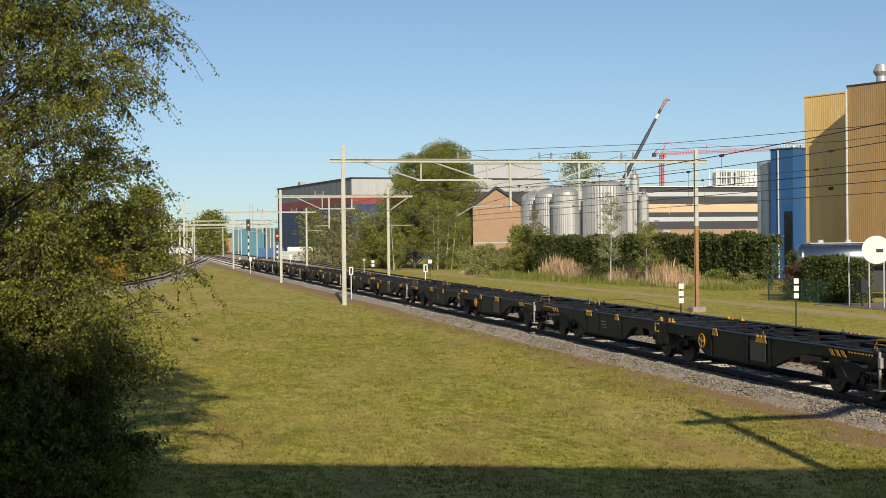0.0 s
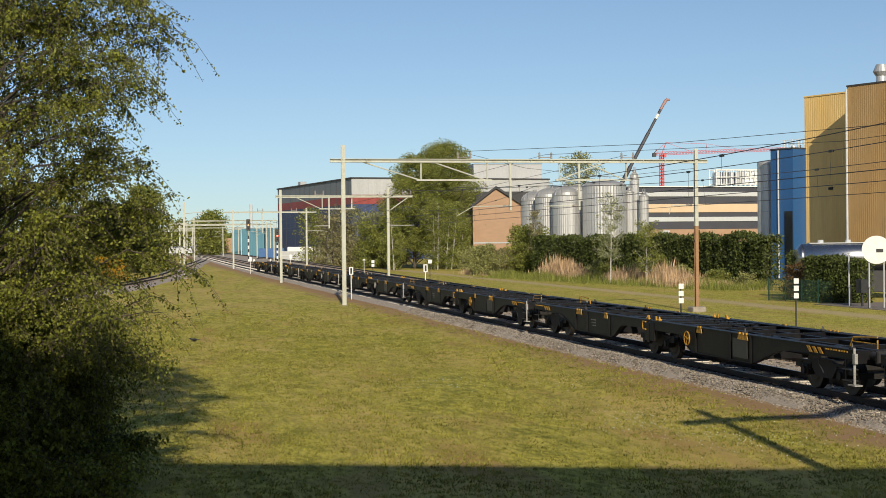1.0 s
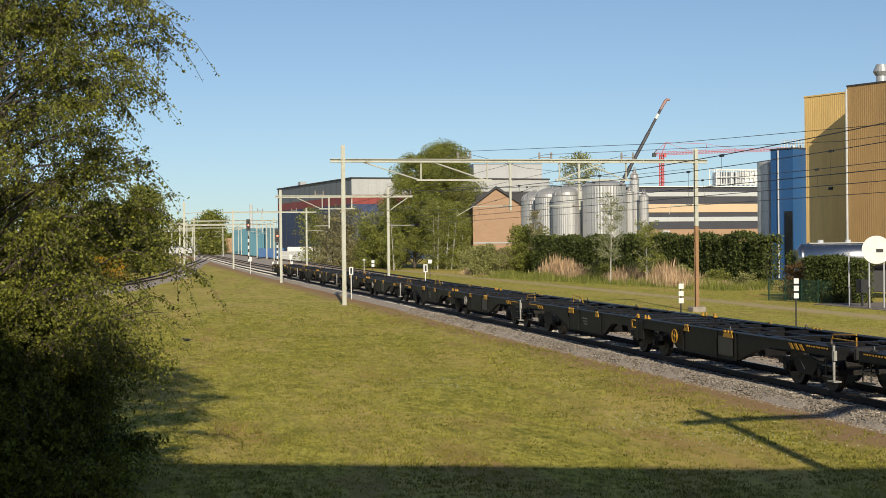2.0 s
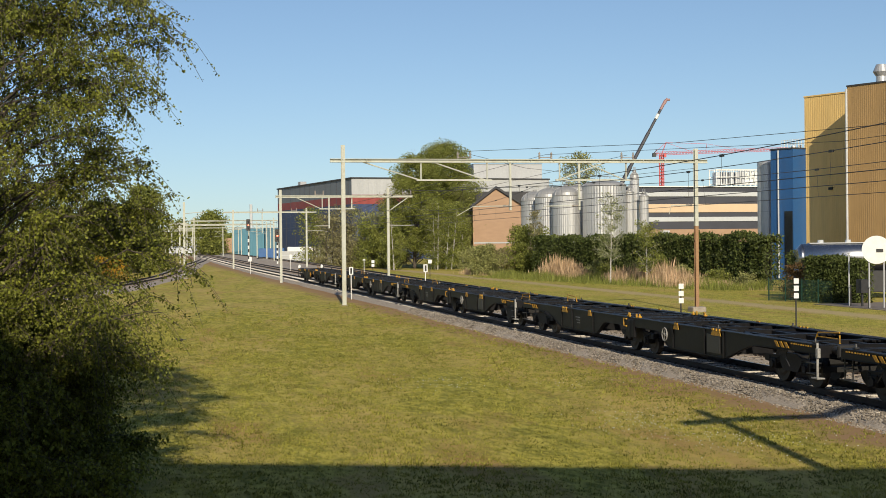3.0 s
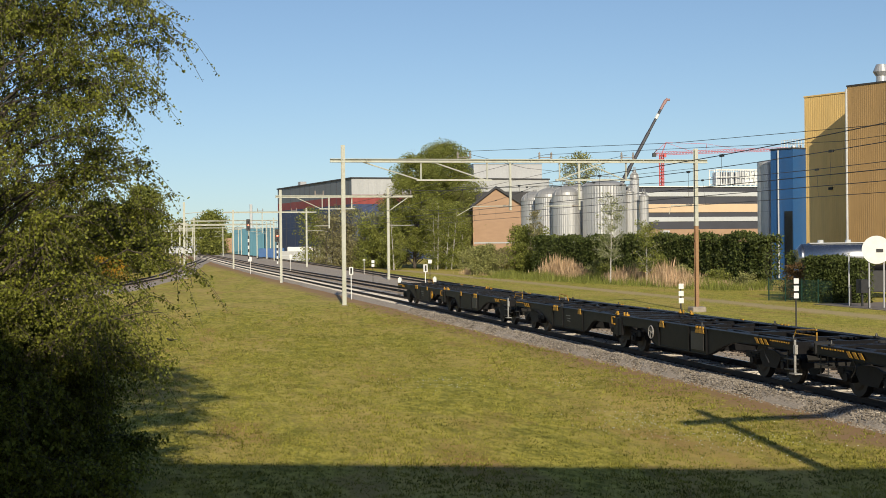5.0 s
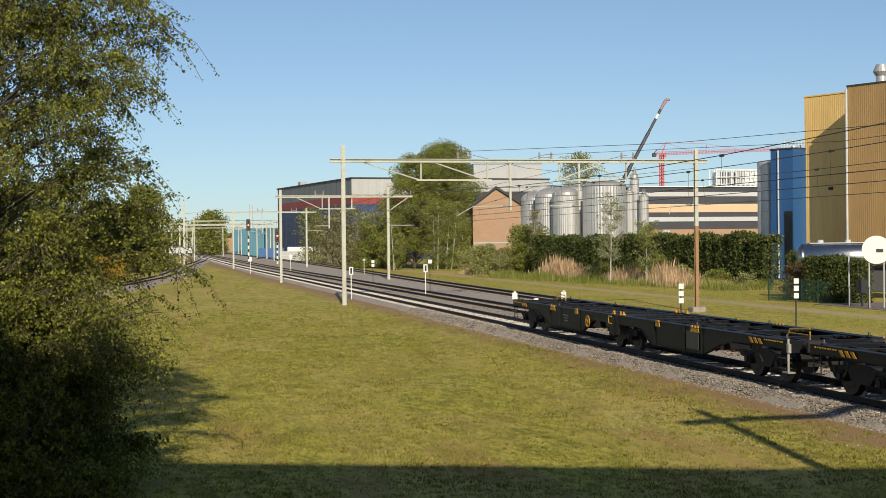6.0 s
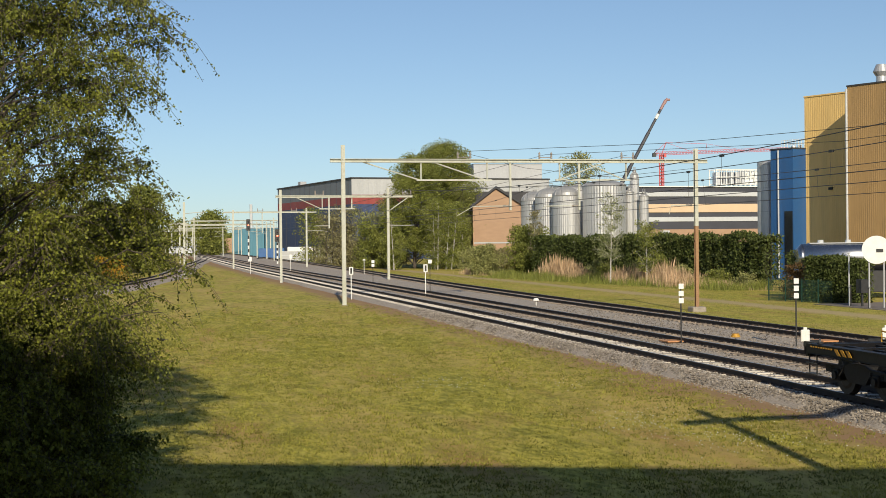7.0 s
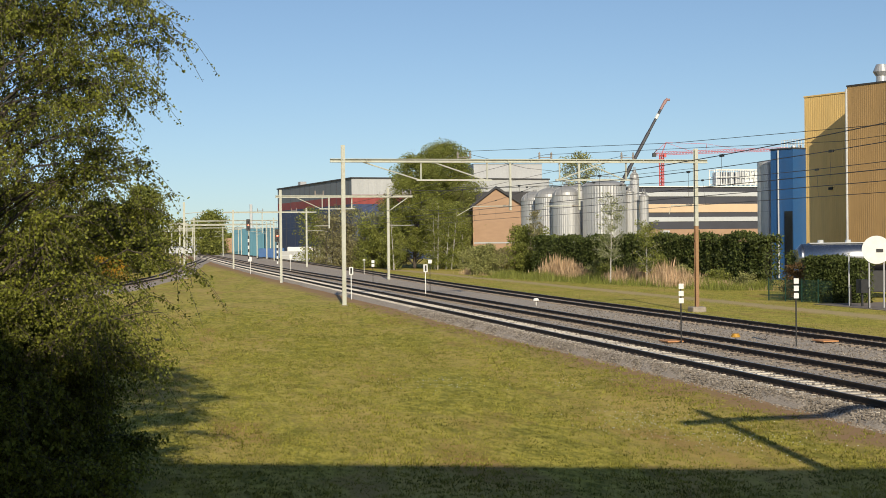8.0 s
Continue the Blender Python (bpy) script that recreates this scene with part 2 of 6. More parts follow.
def build_grass():
    """Short blades over the lawn, thinning with distance."""
    rng = np.random.default_rng(3)
    tufts, each = 62000, 7
    y = 19 + 76 * rng.random(tufts) ** 1.45
    x = -6 + rng.random(tufts) * 23.0
    keep = (x < 15.5 - 1.8 * rng.random(tufts) ** 2) & (x / y < 0.62) & (x / y > -0.14) & (rng.random(tufts) < (95 - y) / 45)
    x, y = x[keep], y[keep]
    patch = 0.5 + 0.5 * np.sin(x * 1.7 + 2 * np.sin(y * 0.21)) * np.sin(y * 0.33 + np.sin(x * 0.9))
    grow = (0.35 + 0.5 * patch + 0.75 * rng.random(len(x)) ** 3) * (1 + (y - 19) / 90)
    x, y, grow = np.repeat(x, each), np.repeat(y, each), np.repeat(grow, each)
    n = len(x)
    x, y = x + rng.normal(0, 0.055, n), y + rng.normal(0, 0.055, n)
    z = np.array([ground_z(a, b) for a, b in zip(x, y)])
    h = (0.022 + 0.045 * rng.random(n) ** 1.5) * grow
    a = rng.random(n) * 6.283
    wd = (0.007 + 0.011 * rng.random(n)) * (0.6 + 0.5 * grow)
    lean = 0.9 * h[:, None] * rng.normal(0, 0.7, (n, 2))
    v = np.empty((n, 3, 3))
    v[:, 0] = np.stack([x - np.cos(a) * wd, y - np.sin(a) * wd, z - 0.01], 1)
    v[:, 1] = np.stack([x + np.cos(a) * wd, y + np.sin(a) * wd, z - 0.01], 1)
    v[:, 2] = np.stack([x + lean[:, 0], y + lean[:, 1], z + h], 1)
    f = np.arange(n * 3).reshape(n, 3)
    tagged(raw("grass", v.reshape(-1, 3), f, BLADE), "short green and yellowing lawn grass blades", "grass", kind="stuff")
    # clover heads in loose patches
    m = 420
    spot = np.array([(12.2, 27.6), (11.6, 30.5), (9.0, 40.5), (12.4, 38.5), (10.9, 28.8), (13.2, 26.0)])[rng.choice(6, m, p=[0.3, 0.2, 0.2, 0.1, 0.1, 0.1])]
    cx, cy = spot[:, 0], spot[:, 1]
    px, py = cx + rng.normal(0, 0.7, m), cy + rng.normal(0, 1.1, m)
    vs, fs = [], []
    for i in range(m):
        zz = ground_z(px[i], py[i]) + 0.02 + 0.02 * rng.random()
        r = 0.007 + 0.008 * rng.random()
        b = len(vs)
        vs += [(px[i] + r, py[i], zz), (px[i], py[i] + r, zz), (px[i] - r, py[i], zz), (px[i], py[i] - r, zz), (px[i], py[i], zz + r), (px[i], py[i], zz - r)]
        fs += [(b, b + 1, b + 4), (b + 1, b + 2, b + 4), (b + 2, b + 3, b + 4), (b + 3, b, b + 4), (b + 1, b, b + 5), (b + 2, b + 1, b + 5), (b + 3, b + 2, b + 5), (b, b + 3, b + 5)]
    tagged(raw("clover", vs, fs, WHITE), "small white clover flowers in the grass", "flowers", kind="stuff")


build_grass()


# ---- railway ----
def build_ballast():
    ys = [-40, 0] + [14 + 1.0 * i for i in range(70)] + [86 + 6 * i for i in range(70)] + [520, 560]
    prof = [(15.45, -0.60, 0), (15.7, -0.44, 0), (16.1, -0.20, 0), (16.55, -0.185, 0), (17.5, -0.195, 0), (18.3, -0.19, 0), (19.3, -0.22, 0), (20.3, -0.185, 0), (21.1, -0.19, 0), (22.0, -0.19, 0), (23.0, -0.26, 0.3), (24.4, -0.27, 0.7), (25.6, -0.195, 1), (26.6, -0.195, 1), (27.5, -0.20, 1), (28.3, -0.26, 1), (28.9, -0.42, 1), (29.4, -0.62, 1)]
    rng = random.Random(5)
    vs = []
    for y in ys:
        for x, z, k in prof:
            vs.append((x + off1(y) * (1 - k) + off3(y) * k + (rng.uniform(-0.12, 0.12) if x < 16 or x > 28 else 0), y, z + rng.uniform(-0.012, 0.012)))
    w = len(prof)
    fs = [(j * w + i, j * w + i + 1, (j + 1) * w + i + 1, (j + 1) * w + i) for j in range(len(ys) - 1) for i in range(w - 1)]
    tagged(raw("ballast", vs, fs, BALLAST), "grey crushed stone ballast under the tracks", "ballast", kind="structure")
    n = 34000
    r2 = np.random.default_rng(8)
    y = 24 + 56 * r2.random(n) ** 1.6
    u = r2.random(n)
    x = np.where(u < 0.45, 15.4 + 1.1 * r2.random(n) ** 0.8, 16.3 + 12.5 * r2.random(n))
    px = np.array([p[0] for p in prof])
    pz = np.array([p[1] for p in prof])
    z = np.interp(x, px, pz)
    z = np.maximum(z, -0.42)
    s = 0.022 + 0.028 * r2.random(n)
    base = np.array([(1, 0, 0), (0, 1, 0), (-1, 0, 0), (0, -1, 0), (0, 0, 1), (0, 0, -1)], float)
    v = base[None] * s[:, None, None] * (0.65 + 0.7 * r2.random((n, 6, 1)))
    a = r2.random(n) * 6.283
    c, sn = np.cos(a)[:, None], np.sin(a)[:, None]
    v = np.stack([v[..., 0] * c - v[..., 1] * sn, v[..., 0] * sn + v[..., 1] * c, v[..., 2] * 0.8], -1)
    v += np.stack([x, y, z + s * 0.3], -1)[:, None]
    tri = np.array([(0, 1, 4), (1, 2, 4), (2, 3, 4), (3, 0, 4), (1, 0, 5), (2, 1, 5), (3, 2, 5), (0, 3, 5)])
    f = (tri[None] + (np.arange(n) * 6)[:, None, None]).reshape(-1, 3)
    tagged(raw("ballast_stones", v.reshape(-1, 3), f, STONE), "loose grey and brown ballast stones", "stones", kind="stuff")


build_ballast()


def rail_mesh(name, path, parent):
    """A rail swept along points of its running line: foot, web and head."""
    sec = [(-0.07, -0.172), (0.07, -0.172), (0.07, -0.16), (0.012, -0.14), (0.012, -0.045), (0.036, -0.035), (0.036, -0.006), (0.028, 0), (-0.028, 0), (-0.036, -0.006), (-0.036, -0.035), (-0.012, -0.045), (-0.012, -0.14), (-0.07, -0.16)]
    vs, fs = [], []
    for i, q in enumerate(path):
        a, b = path[max(0, i - 1)], path[min(len(path) - 1, i + 1)]
        t = (Vector(b) - Vector(a)).normalized()
        side = Vector((t.y, -t.x, 0))
        for s, z in sec:
            vs.append(Vector(q) + side * s + Vector((0, 0, z)))
    k = len(sec)
    for i in range(len(path) - 1):
        for j in range(k):
            fs.append((i * k + j, i * k + (j + 1) % k, (i + 1) * k + (j + 1) % k, (i + 1) * k + j))
    ob = raw(name, vs, fs, RAIL_RUST, parent)
    ob.data.materials.append(RAIL_TOP)
    for q in ob.data.polygons:
        if q.index % k == 7:
            q.material_index = 1
    return ob


def sleeper_bm():
    bm = bmesh.new()
    prof = [(-0.14, -0.36), (0.14, -0.36), (0.11, -0.165), (-0.11, -0.165)]
    slab(bm, prof, -1.25, 1.25)
    return bm


def build_track(name, label, centre, pos0, pos1, near, material):
    """centre(y) gives the middle of the track; near: how far its sleepers are pieces of their own."""
    top = empty(name, label=label, category="railway track", kind="structure")
    ys = [pos0 + 6 * i for i in range(int((pos1 - pos0) / 6) + 1)]
    for s in (-0.7525, 0.7525):
        rail_mesh("rail", [(centre(y) + s, y, 0) for y in ys], top)
    bm = sleeper_bm()
    first = part("sleeper", bm, material, top)
    data = first.data
    y = pos0 + 2
    first.location = (centre(y), y, 0)
    vs, fs = [], []
    base = [v.co.copy() for v in data.vertices]
    polys = [tuple(q.vertices) for q in data.polygons]
    rng = random.Random(int(pos1) + len(name))
    clips = bmesh.new()
    while y < pos1 - 2:
        y += 0.6
        if y < near:
            ob = new("sleeper", data)
            ob.parent = top
            ob.location = (centre(y) + rng.uniform(-0.02, 0.02), y + rng.uniform(-0.02, 0.02), rng.uniform(-0.006, 0.006))
            ob.rotation_euler = (0, 0, rng.uniform(-0.008, 0.008))
        else:
            b = len(vs)
            vs += [v + Vector((centre(y), y, 0)) for v in base]
            fs += [tuple(i + b for i in q) for q in polys]
        if y < 75:
            for s in (-0.7525, 0.7525):
                for e in (-0.11, 0.11):
                    bx(clips, centre(y) + s + e - 0.035, centre(y) + s + e + 0.035, y - 0.05, y + 0.05, -0.17, -0.12)
    tagged(raw("far_sleepers", vs, fs, material, top), kind="stuff")
    tagged(part("rail_clips", clips, RAIL_RUST, top), kind="stuff")
    return top


build_track("railway_track", "main line track on pale concrete sleepers", lambda y: T1 + off1(y), 10, 520, 128, CONCRETE)
build_track("railway_track", "second main line track on weathered sleepers in grey ballast", lambda y: T2 + off1(y), 16, 520, 110, OLD_SLEEPER)
build_track("railway_track", "outer rusty track beside the grass verge", lambda y: T3 + off3(y), 22, 520, 100, OLD_SLEEPER)


def spline(pts, step=14):
    out = []
    P = [Vector(q) for q in pts]
    for i in range(1, len(P) - 2):
        a, b, c, d = P[i - 1], P[i], P[i + 1], P[i + 2]
        for k in range(step):
            t = k / step
            out.append(0.5 * ((2 * b) + (c - a) * t + (2 * a - 5 * b + 4 * c - d) * t * t + (3 * b - a - 3 * c + d) * t ** 3))
    out.append(P[-2])
    return out


def build_siding():
    mid = spline([(-50, 60, 0), (-30, 80, 0), (-12, 103, 0), (-4.2, 122, 0), (0.6, 148, 0), (4.6, 180, 0), (9.6, 246, 0), (17.5, 345, 0), (20.1, 430, 0), (21, 520, 0)])
    top = empty("railway_track", label="curved siding with rusty rails joining the main line", category="railway track", kind="structure")
    L, R = [], []
    bed = []
    for i, q in enumerate(mid):
        t = (mid[min(i + 1, len(mid) - 1)] - mid[max(0, i - 1)]).normalized()
        s = Vector((t.y, -t.x, 0))
        L.append(q - s * 0.75 + Vector((0, 0, -0.06)))
        R.append(q + s * 0.75 + Vector((0, 0, -0.06)))
        bed += [q - s * 2.6 + Vector((0, 0, -0.62)), q - s * 1.7 + Vector((0, 0, -0.27)), q + s * 1.7 + Vector((0, 0, -0.27)), q + s * 2.6 + Vector((0, 0, -0.62))]
    rail_mesh("rail", L, top)
    rail_mesh("rail", R, top)
    n = len(mid)
    raw("ballast_bed", bed, [(4 * i + j, 4 * i + j + 1, 4 * i + j + 5, 4 * i + j + 4) for i in range(n - 1) for j in range(3)], BALLAST, top)
    base = sleeper_bm()
    data = bpy.data.meshes.new("sleeper")
    base.to_mesh(data)
    base.free()
    data.materials.append(OLD_SLEEPER)
    carry = 0.0
    for i in range(n - 1):
        seg = mid[i + 1] - mid[i]
        d = carry
        while d < seg.length:
            q = mid[i] + seg * (d / seg.length)
            if 100 < q.y < 260:
                ob = new("sleeper", data)
                ob.parent = top
                ob.matrix_basis = pose(q.x, q.y, -0.06, 0, 0, math.degrees(math.atan2(-seg.x, seg.y)))
            d += 0.75
        carry = d - seg.length


build_siding()


# ---- container wagons ----
WAGON = 26.98
BODY = (WAGON - 2 * 0.62 - 0.30) / 2       # one of the two frames of a wagon
HW = 1.30


def sill_profile(y0, direction, n=10):
    """Side view of a deep-bellied sill: thin over the bogies, deep between them."""
    top, thin, deep = 1.155, 0.86, 0.40
    pts = [(0, top), (BODY, top), (BODY, thin), (BODY - 2.2, thin)]
    for i in range(n + 1):                       # straight slope up from the belly
        t = i / n
        pts.append((BODY - 2.2 - 1.2 * t, thin + (deep - thin) * smooth01(t)))
    for i in range(n + 1):                       # rounded arch over the end bogie
        t = i / n
        pts.append((5.35 - 2.2 * t, deep + (0.90 - deep) * math.sin(t * math.pi / 2) ** 1.3))
    pts += [(1.2, 0.92), (0, 0.92)]
    return [(y0 + direction * a, z) for a, z in pts]


def build_bogie(parent, y):
    b = part("bogie", bogie_frame(), BOGIE, parent)
    b.location = (0, y, 0)
    for s in (-0.9, 0.9):
        bm = bmesh.new()
        rod(bm, (-0.95, 0, 0), (0.95, 0, 0), 0.075, sides=10)
        for e in (-1, 1):
            rod(bm, (e * 0.69, 0, 0), (e * 0.82, 0, 0), 0.46, sides=28)
            rod(bm, (e * 0.665, 0, 0), (e * 0.70, 0, 0), 0.487, sides=28)
            rod(bm, (e * 0.82, 0, 0), (e * 0.845, 0, 0), 0.33, 0.26, sides=24)
            rod(bm, (e * 0.84, 0, 0), (e * 0.90, 0, 0), 0.13, sides=14)
        w = part("wheelset", bm, WHEEL, b)
        w.location = (0, s, 0.46)
    return b


def bogie_frame():
    bm = bmesh.new()
    for e in (-1, 1):
        slab(bm, [(-1.45, 0.52), (-1.45, 0.68), (-0.55, 0.72), (-0.3, 0.80), (0.3, 0.80), (0.55, 0.72), (1.45, 0.68), (1.45, 0.52), (1.15, 0.50), (0.62, 0.60), (0.40, 0.34), (-0.40, 0.34), (-0.62, 0.60), (-1.15, 0.50)], e * 1.0 - 0.06, e * 1.0 + 0.06)
        for s in (-0.9, 0.9):
            bx(bm, e * 1.0 - 0.11, e * 1.0 + 0.11, s - 0.15, s + 0.15, 0.34, 0.62, 0.03)
            rod(bm, (e * 1.06, s, 0.46), (e * 1.16, s, 0.46), 0.12, 0.10, sides=12)
            for k in (-0.24, 0.24):
                for h in range(4):
                    rod(bm, (e * 1.02, s + k, 0.50 + 0.045 * h), (e * 1.02, s + k, 0.525 + 0.045 * h), 0.075, sides=8)
    bx(bm, -1.0, 1.0, -0.28, 0.28, 0.48, 0.74, 0.04)
    bx(bm, -0.9, 0.9, -1.42, -1.34, 0.42, 0.56)
    bx(bm, -0.9, 0.9, 1.34, 1.42, 0.42, 0.56)
    rod(bm, (0, 0, 0.72), (0, 0, 0.9), 0.3, sides=14)
    return bm


def deck_bm(y0, d):
    """Top of one frame: two centre girders, cross members, plated ends with rounded openings."""
    bm = bmesh.new()
    for s in (-0.42, 0.42):
        bx(bm, s - 0.06, s + 0.06, min(y0 + d * 0.3, y0 + d * (BODY - 0.3)), max(y0 + d * 0.3, y0 + d * (BODY - 0.3)), 0.72, 1.10)
    cross = [(0.06, 0.22), (1.55, 0.16), (3.9, 0.26), (5.9, 0.10), (7.4, 0.10), (8.9, 0.10), (10.4, 0.26), (11.5, 0.16), (BODY - 0.12, 0.24)]
    # extra depth of the middle members is added to shade the sleepers below
    for c, w in cross:
        bx(bm, -HW + 0.05, HW - 0.05, y0 + d * c - w / 2, y0 + d * c + w / 2, 0.46 if 5 < c < 9.5 else 0.93, 1.138)
    # gussets that round off the openings
    edges = [cross[0], cross[1], cross[2], cross[6], cross[7], cross[8]]
    for c, w in edges:
        for sx in (-1, 1):
            for side in (-1, 1):
                for k in range(4):
                    r = 0.42 * (1 - math.sin((k + 0.5) / 4 * math.pi / 2))
                    h0 = w / 2 + 0.105 * k
                    if 0.1 < c + side * h0 < BODY - 0.1:
                        ya, yb = y0 + d * (c + side * h0), y0 + d * (c + side * (h0 + 0.105))
                        bx(bm, min(sx * (HW - 0.22), sx * (HW - 0.22 - r)), max(sx * (HW - 0.22), sx * (HW - 0.22 - r)), min(ya, yb), max(ya, yb), 1.09, 1.134)
    # diagonal braces towards the middle
    for a, b in ((3.7, 5.8), (10.1, 9.0)):
        for sx in (-1, 1):
            rod(bm, (sx * 1.1, y0 + d * a, 1.05), (sx * 0.45, y0 + d * b, 1.05), 0.07, sides=6)
    # brake pipe and rods under the floor
    rod(bm, (0.7, y0 + d * 4.6, 0.62), (0.7, y0 + d * 10.0, 0.62), 0.04, sides=6)
    rod(bm, (-0.55, y0 + d * 6.1, 0.60), (-0.55, y0 + d * 7.3, 0.60), 0.19, sides=12)
    bx(bm, 0.25, 0.75, min(y0 + d * 7.6, y0 + d * 8.7), max(y0 + d * 7.6, y0 + d * 8.7), 0.5, 0.8, 0.04)
    return bm


def stripe_plate(parent, x, y, wide, kind_of):
    """A folded yellow container support with dark bars."""
    bm = bmesh.new()
    if kind_of == "striped":
        for i in range(3):
            yy = y - wide / 2 + wide / 3 * (i + 0.5)
            slab(bm, [(yy - wide * 0.20, 0.97), (yy - wide * 0.02, 0.97), (yy + wide * 0.18, 1.115), (yy, 1.115)], x - 0.008, x + 0.008)
    else:
        slab(bm, [(y - wide * 0.46, 1.0), (y + wide * 0.46, 1.0), (y + wide * 0.36, 1.13), (y - wide * 0.36, 1.13)], x - 0.01, x + 0.01)
        n = 3 if wide > 0.5 else 2
        for i in range(n):
            yy = y + (i - (n - 1) / 2) * wide * 0.3
            bx(bm, x - 0.02, x + 0.02, yy - 0.05, yy + 0.05, 1.14, 1.20)
    return part("warning_plate", bm, SIGNAL_YELLOW, parent, "yellow painted plate")


brake_wheels = []


def build_wagon():
    """One articulated wagon on three bogies; y = 0 at its rear buffers, running towards -y."""
    top = empty("container_wagon", label="empty black articulated container wagon with yellow warning plates", category="freight wagon", group="wagons of the freight train")
    ends = ((-0.62, -1), (-WAGON + 0.62, 1))
    for y0, d in ends:
        for s in (-1, 1):
            bm = bmesh.new()
            slab(bm, sill_profile(y0, d), s * HW - 0.012, s * HW + 0.012)
            slab_lo, slab_hi = sorted((s * (HW + 0.035), s * (HW - 0.20)))
            ya, yb = sorted((y0, y0 + d * BODY))
            bx(bm, slab_lo, slab_hi, ya, yb, 1.138, 1.162)
            lo, hi = sorted((s * (HW + 0.05), s * (HW - 0.14)))
            ya, yb = sorted((y0 + d * 5.35, y0 + d * (BODY - 3.4)))
            bx(bm, lo, hi, ya, yb, 0.39, 0.41)
            # bottom flange that follows the arch
            prof = sill_profile(0, 1)[3:]
            for (a0, z0), (a1, z1) in zip(prof, prof[1:]):
                v = [bm.verts.new((xx, y0 + d * aa, zz)) for xx, aa, zz in ((s * (HW + 0.045), a0, z0), (s * (HW - 0.10), a0, z0), (s * (HW - 0.10), a1, z1), (s * (HW + 0.045), a1, z1))]
                try:
                    bm.faces.new(v)
                except ValueError:
                    pass
            for a in (5.4, 6.7, 9.1):                # upright stiffeners
                slab(bm, [(y0 + d * (a - 0.03), 0.42), (y0 + d * (a + 0.03), 0.42), (y0 + d * (a + 0.03), 1.13), (y0 + d * (a - 0.03), 1.13)], s * HW - 0.05 if s < 0 else s * HW, s * HW if s < 0 else s * HW + 0.05)
            part("side_sill", bm, BLACK, top)
            xf = s * (HW + 0.05)
            stripe_plate(top, xf, y0 + d * 1.8, 0.80, "striped")
            stripe_plate(top, xf, y0 + d * 5.85, 0.72, "plate")
            stripe_plate(top, xf, y0 + d * 8.8, 0.42, "plate")
            bm = bmesh.new()                      # row of yellow dashes from the striped plate to the headstock
            for i in range(9):
                yy = y0 + d * (0.25 + 0.125 * i)
                bx(bm, xf - 0.006, xf + 0.006, yy - 0.035, yy + 0.035, 1.085, 1.12)
            tagged(part("warning_dashes", bm, SIGNAL_YELLOW, top, "row of small yellow dashes"), kind="stuff")
            # grey data panel on one frame only
            if d == 1:
                bm = bmesh.new()
                bx(bm, min(xf, xf - s * 0.03), max(xf, xf - s * 0.03), y0 + 5.6, y0 + 6.5, 0.50, 1.02)
                part("data_panel", bm, GREYPLATE, top, "grey blank steel panel")
            else:
                bm = bmesh.new()
                for i, (ww, hh) in enumerate(((0.5, 0.035), (0.42, 0.03), (0.34, 0.03))):
                    bx(bm, xf - 0.006 - (0.03 if s > 0 else -0.03), xf + 0.006 - (0.03 if s > 0 else -0.03), y0 - 7.6, y0 - 7.6 + ww, 0.86 - 0.1 * i, 0.86 - 0.1 * i + hh)
                part("data_lettering", bm, mat_lettering, top, "rows of pale worn bars")
        part("deck_frame", deck_bm(y0, d), BLACK, top)
        # headstock, buffers, coupling
        bm = bmesh.new()
        bx(bm, -HW, HW, min(y0, y0 - d * 0.10), max(y0, y0 - d * 0.10), 0.84, 1.15, 0.01)
        part("headstock", bm, BLACK, top)
        for s in (-0.875, 0.875):
            bm = bmesh.new()
            rod(bm, (s, y0 - d * 0.08, 1.02), (s, y0 - d * 0.42, 1.02), 0.105, 0.09, sides=14)
            rod(bm, (s, y0 - d * 0.42, 1.02), (s, y0 - d * 0.58, 1.02), 0.07, sides=12)
            bx(bm, s - 0.22, s + 0.22, min(y0 - d * 0.56, y0 - d * 0.615), max(y0 - d * 0.56, y0 - d * 0.615), 0.85, 1.19, 0.03)
            part("buffer", bm, DARK, top)
        bm = bmesh.new()
        rod(bm, (0, y0 - d * 0.05, 0.98), (0, y0 - d * 0.45, 0.94), 0.05, sides=8)
        rod(bm, (0, y0 - d * 0.45, 0.94), (0, y0 - d * 0.60, 0.75), 0.035, sides=8)
        rod(bm, (0.3, y0 - d * 0.05, 0.85), (0.28, y0 - d * 0.40, 0.55), 0.03, sides=6)
        rod(bm, (0.28, y0 - d * 0.40, 0.55), (0.2, y0 - d * 0.6, 0.62), 0.03, sides=6)
        part("coupling", bm, DARK, top)
        # step ladder and shunter's grab rail at the corner
        for s in (-1, 1):
            bm = bmesh.new()
            for k in (0.05, 0.42):
                rod(bm, (s * (HW - 0.02), y0 + d * k, 1.0), (s * (HW - 0.02), y0 + d * k, 0.42), 0.018, sides=6)
            for zz in (0.44, 0.70):
                bx(bm, s * (HW - 0.02) - 0.10, s * (HW - 0.02) + 0.10, min(y0 + d * 0.03, y0 + d * 0.44), max(y0 + d * 0.03, y0 + d * 0.44), zz - 0.012, zz + 0.012)
            part("step", bm, DARK, top)
            if d == 1:
                bm = bmesh.new()
                rod(bm, (s * (HW + 0.03), y0 - 0.06, 0.36), (s * (HW + 0.03), y0 - 0.06, 1.20), 0.032, sides=10)
                bx(bm, s * (HW + 0.03) - 0.04, s * (HW + 0.03) + 0.04, y0 - 0.15, y0 - 0.03, 0.84, 1.08, 0.01)
                bx(bm, s * (HW + 0.03) - 0.10, s * (HW + 0.03) + 0.10, y0 - 0.24, y0 + 0.08, 0.34, 0.37)
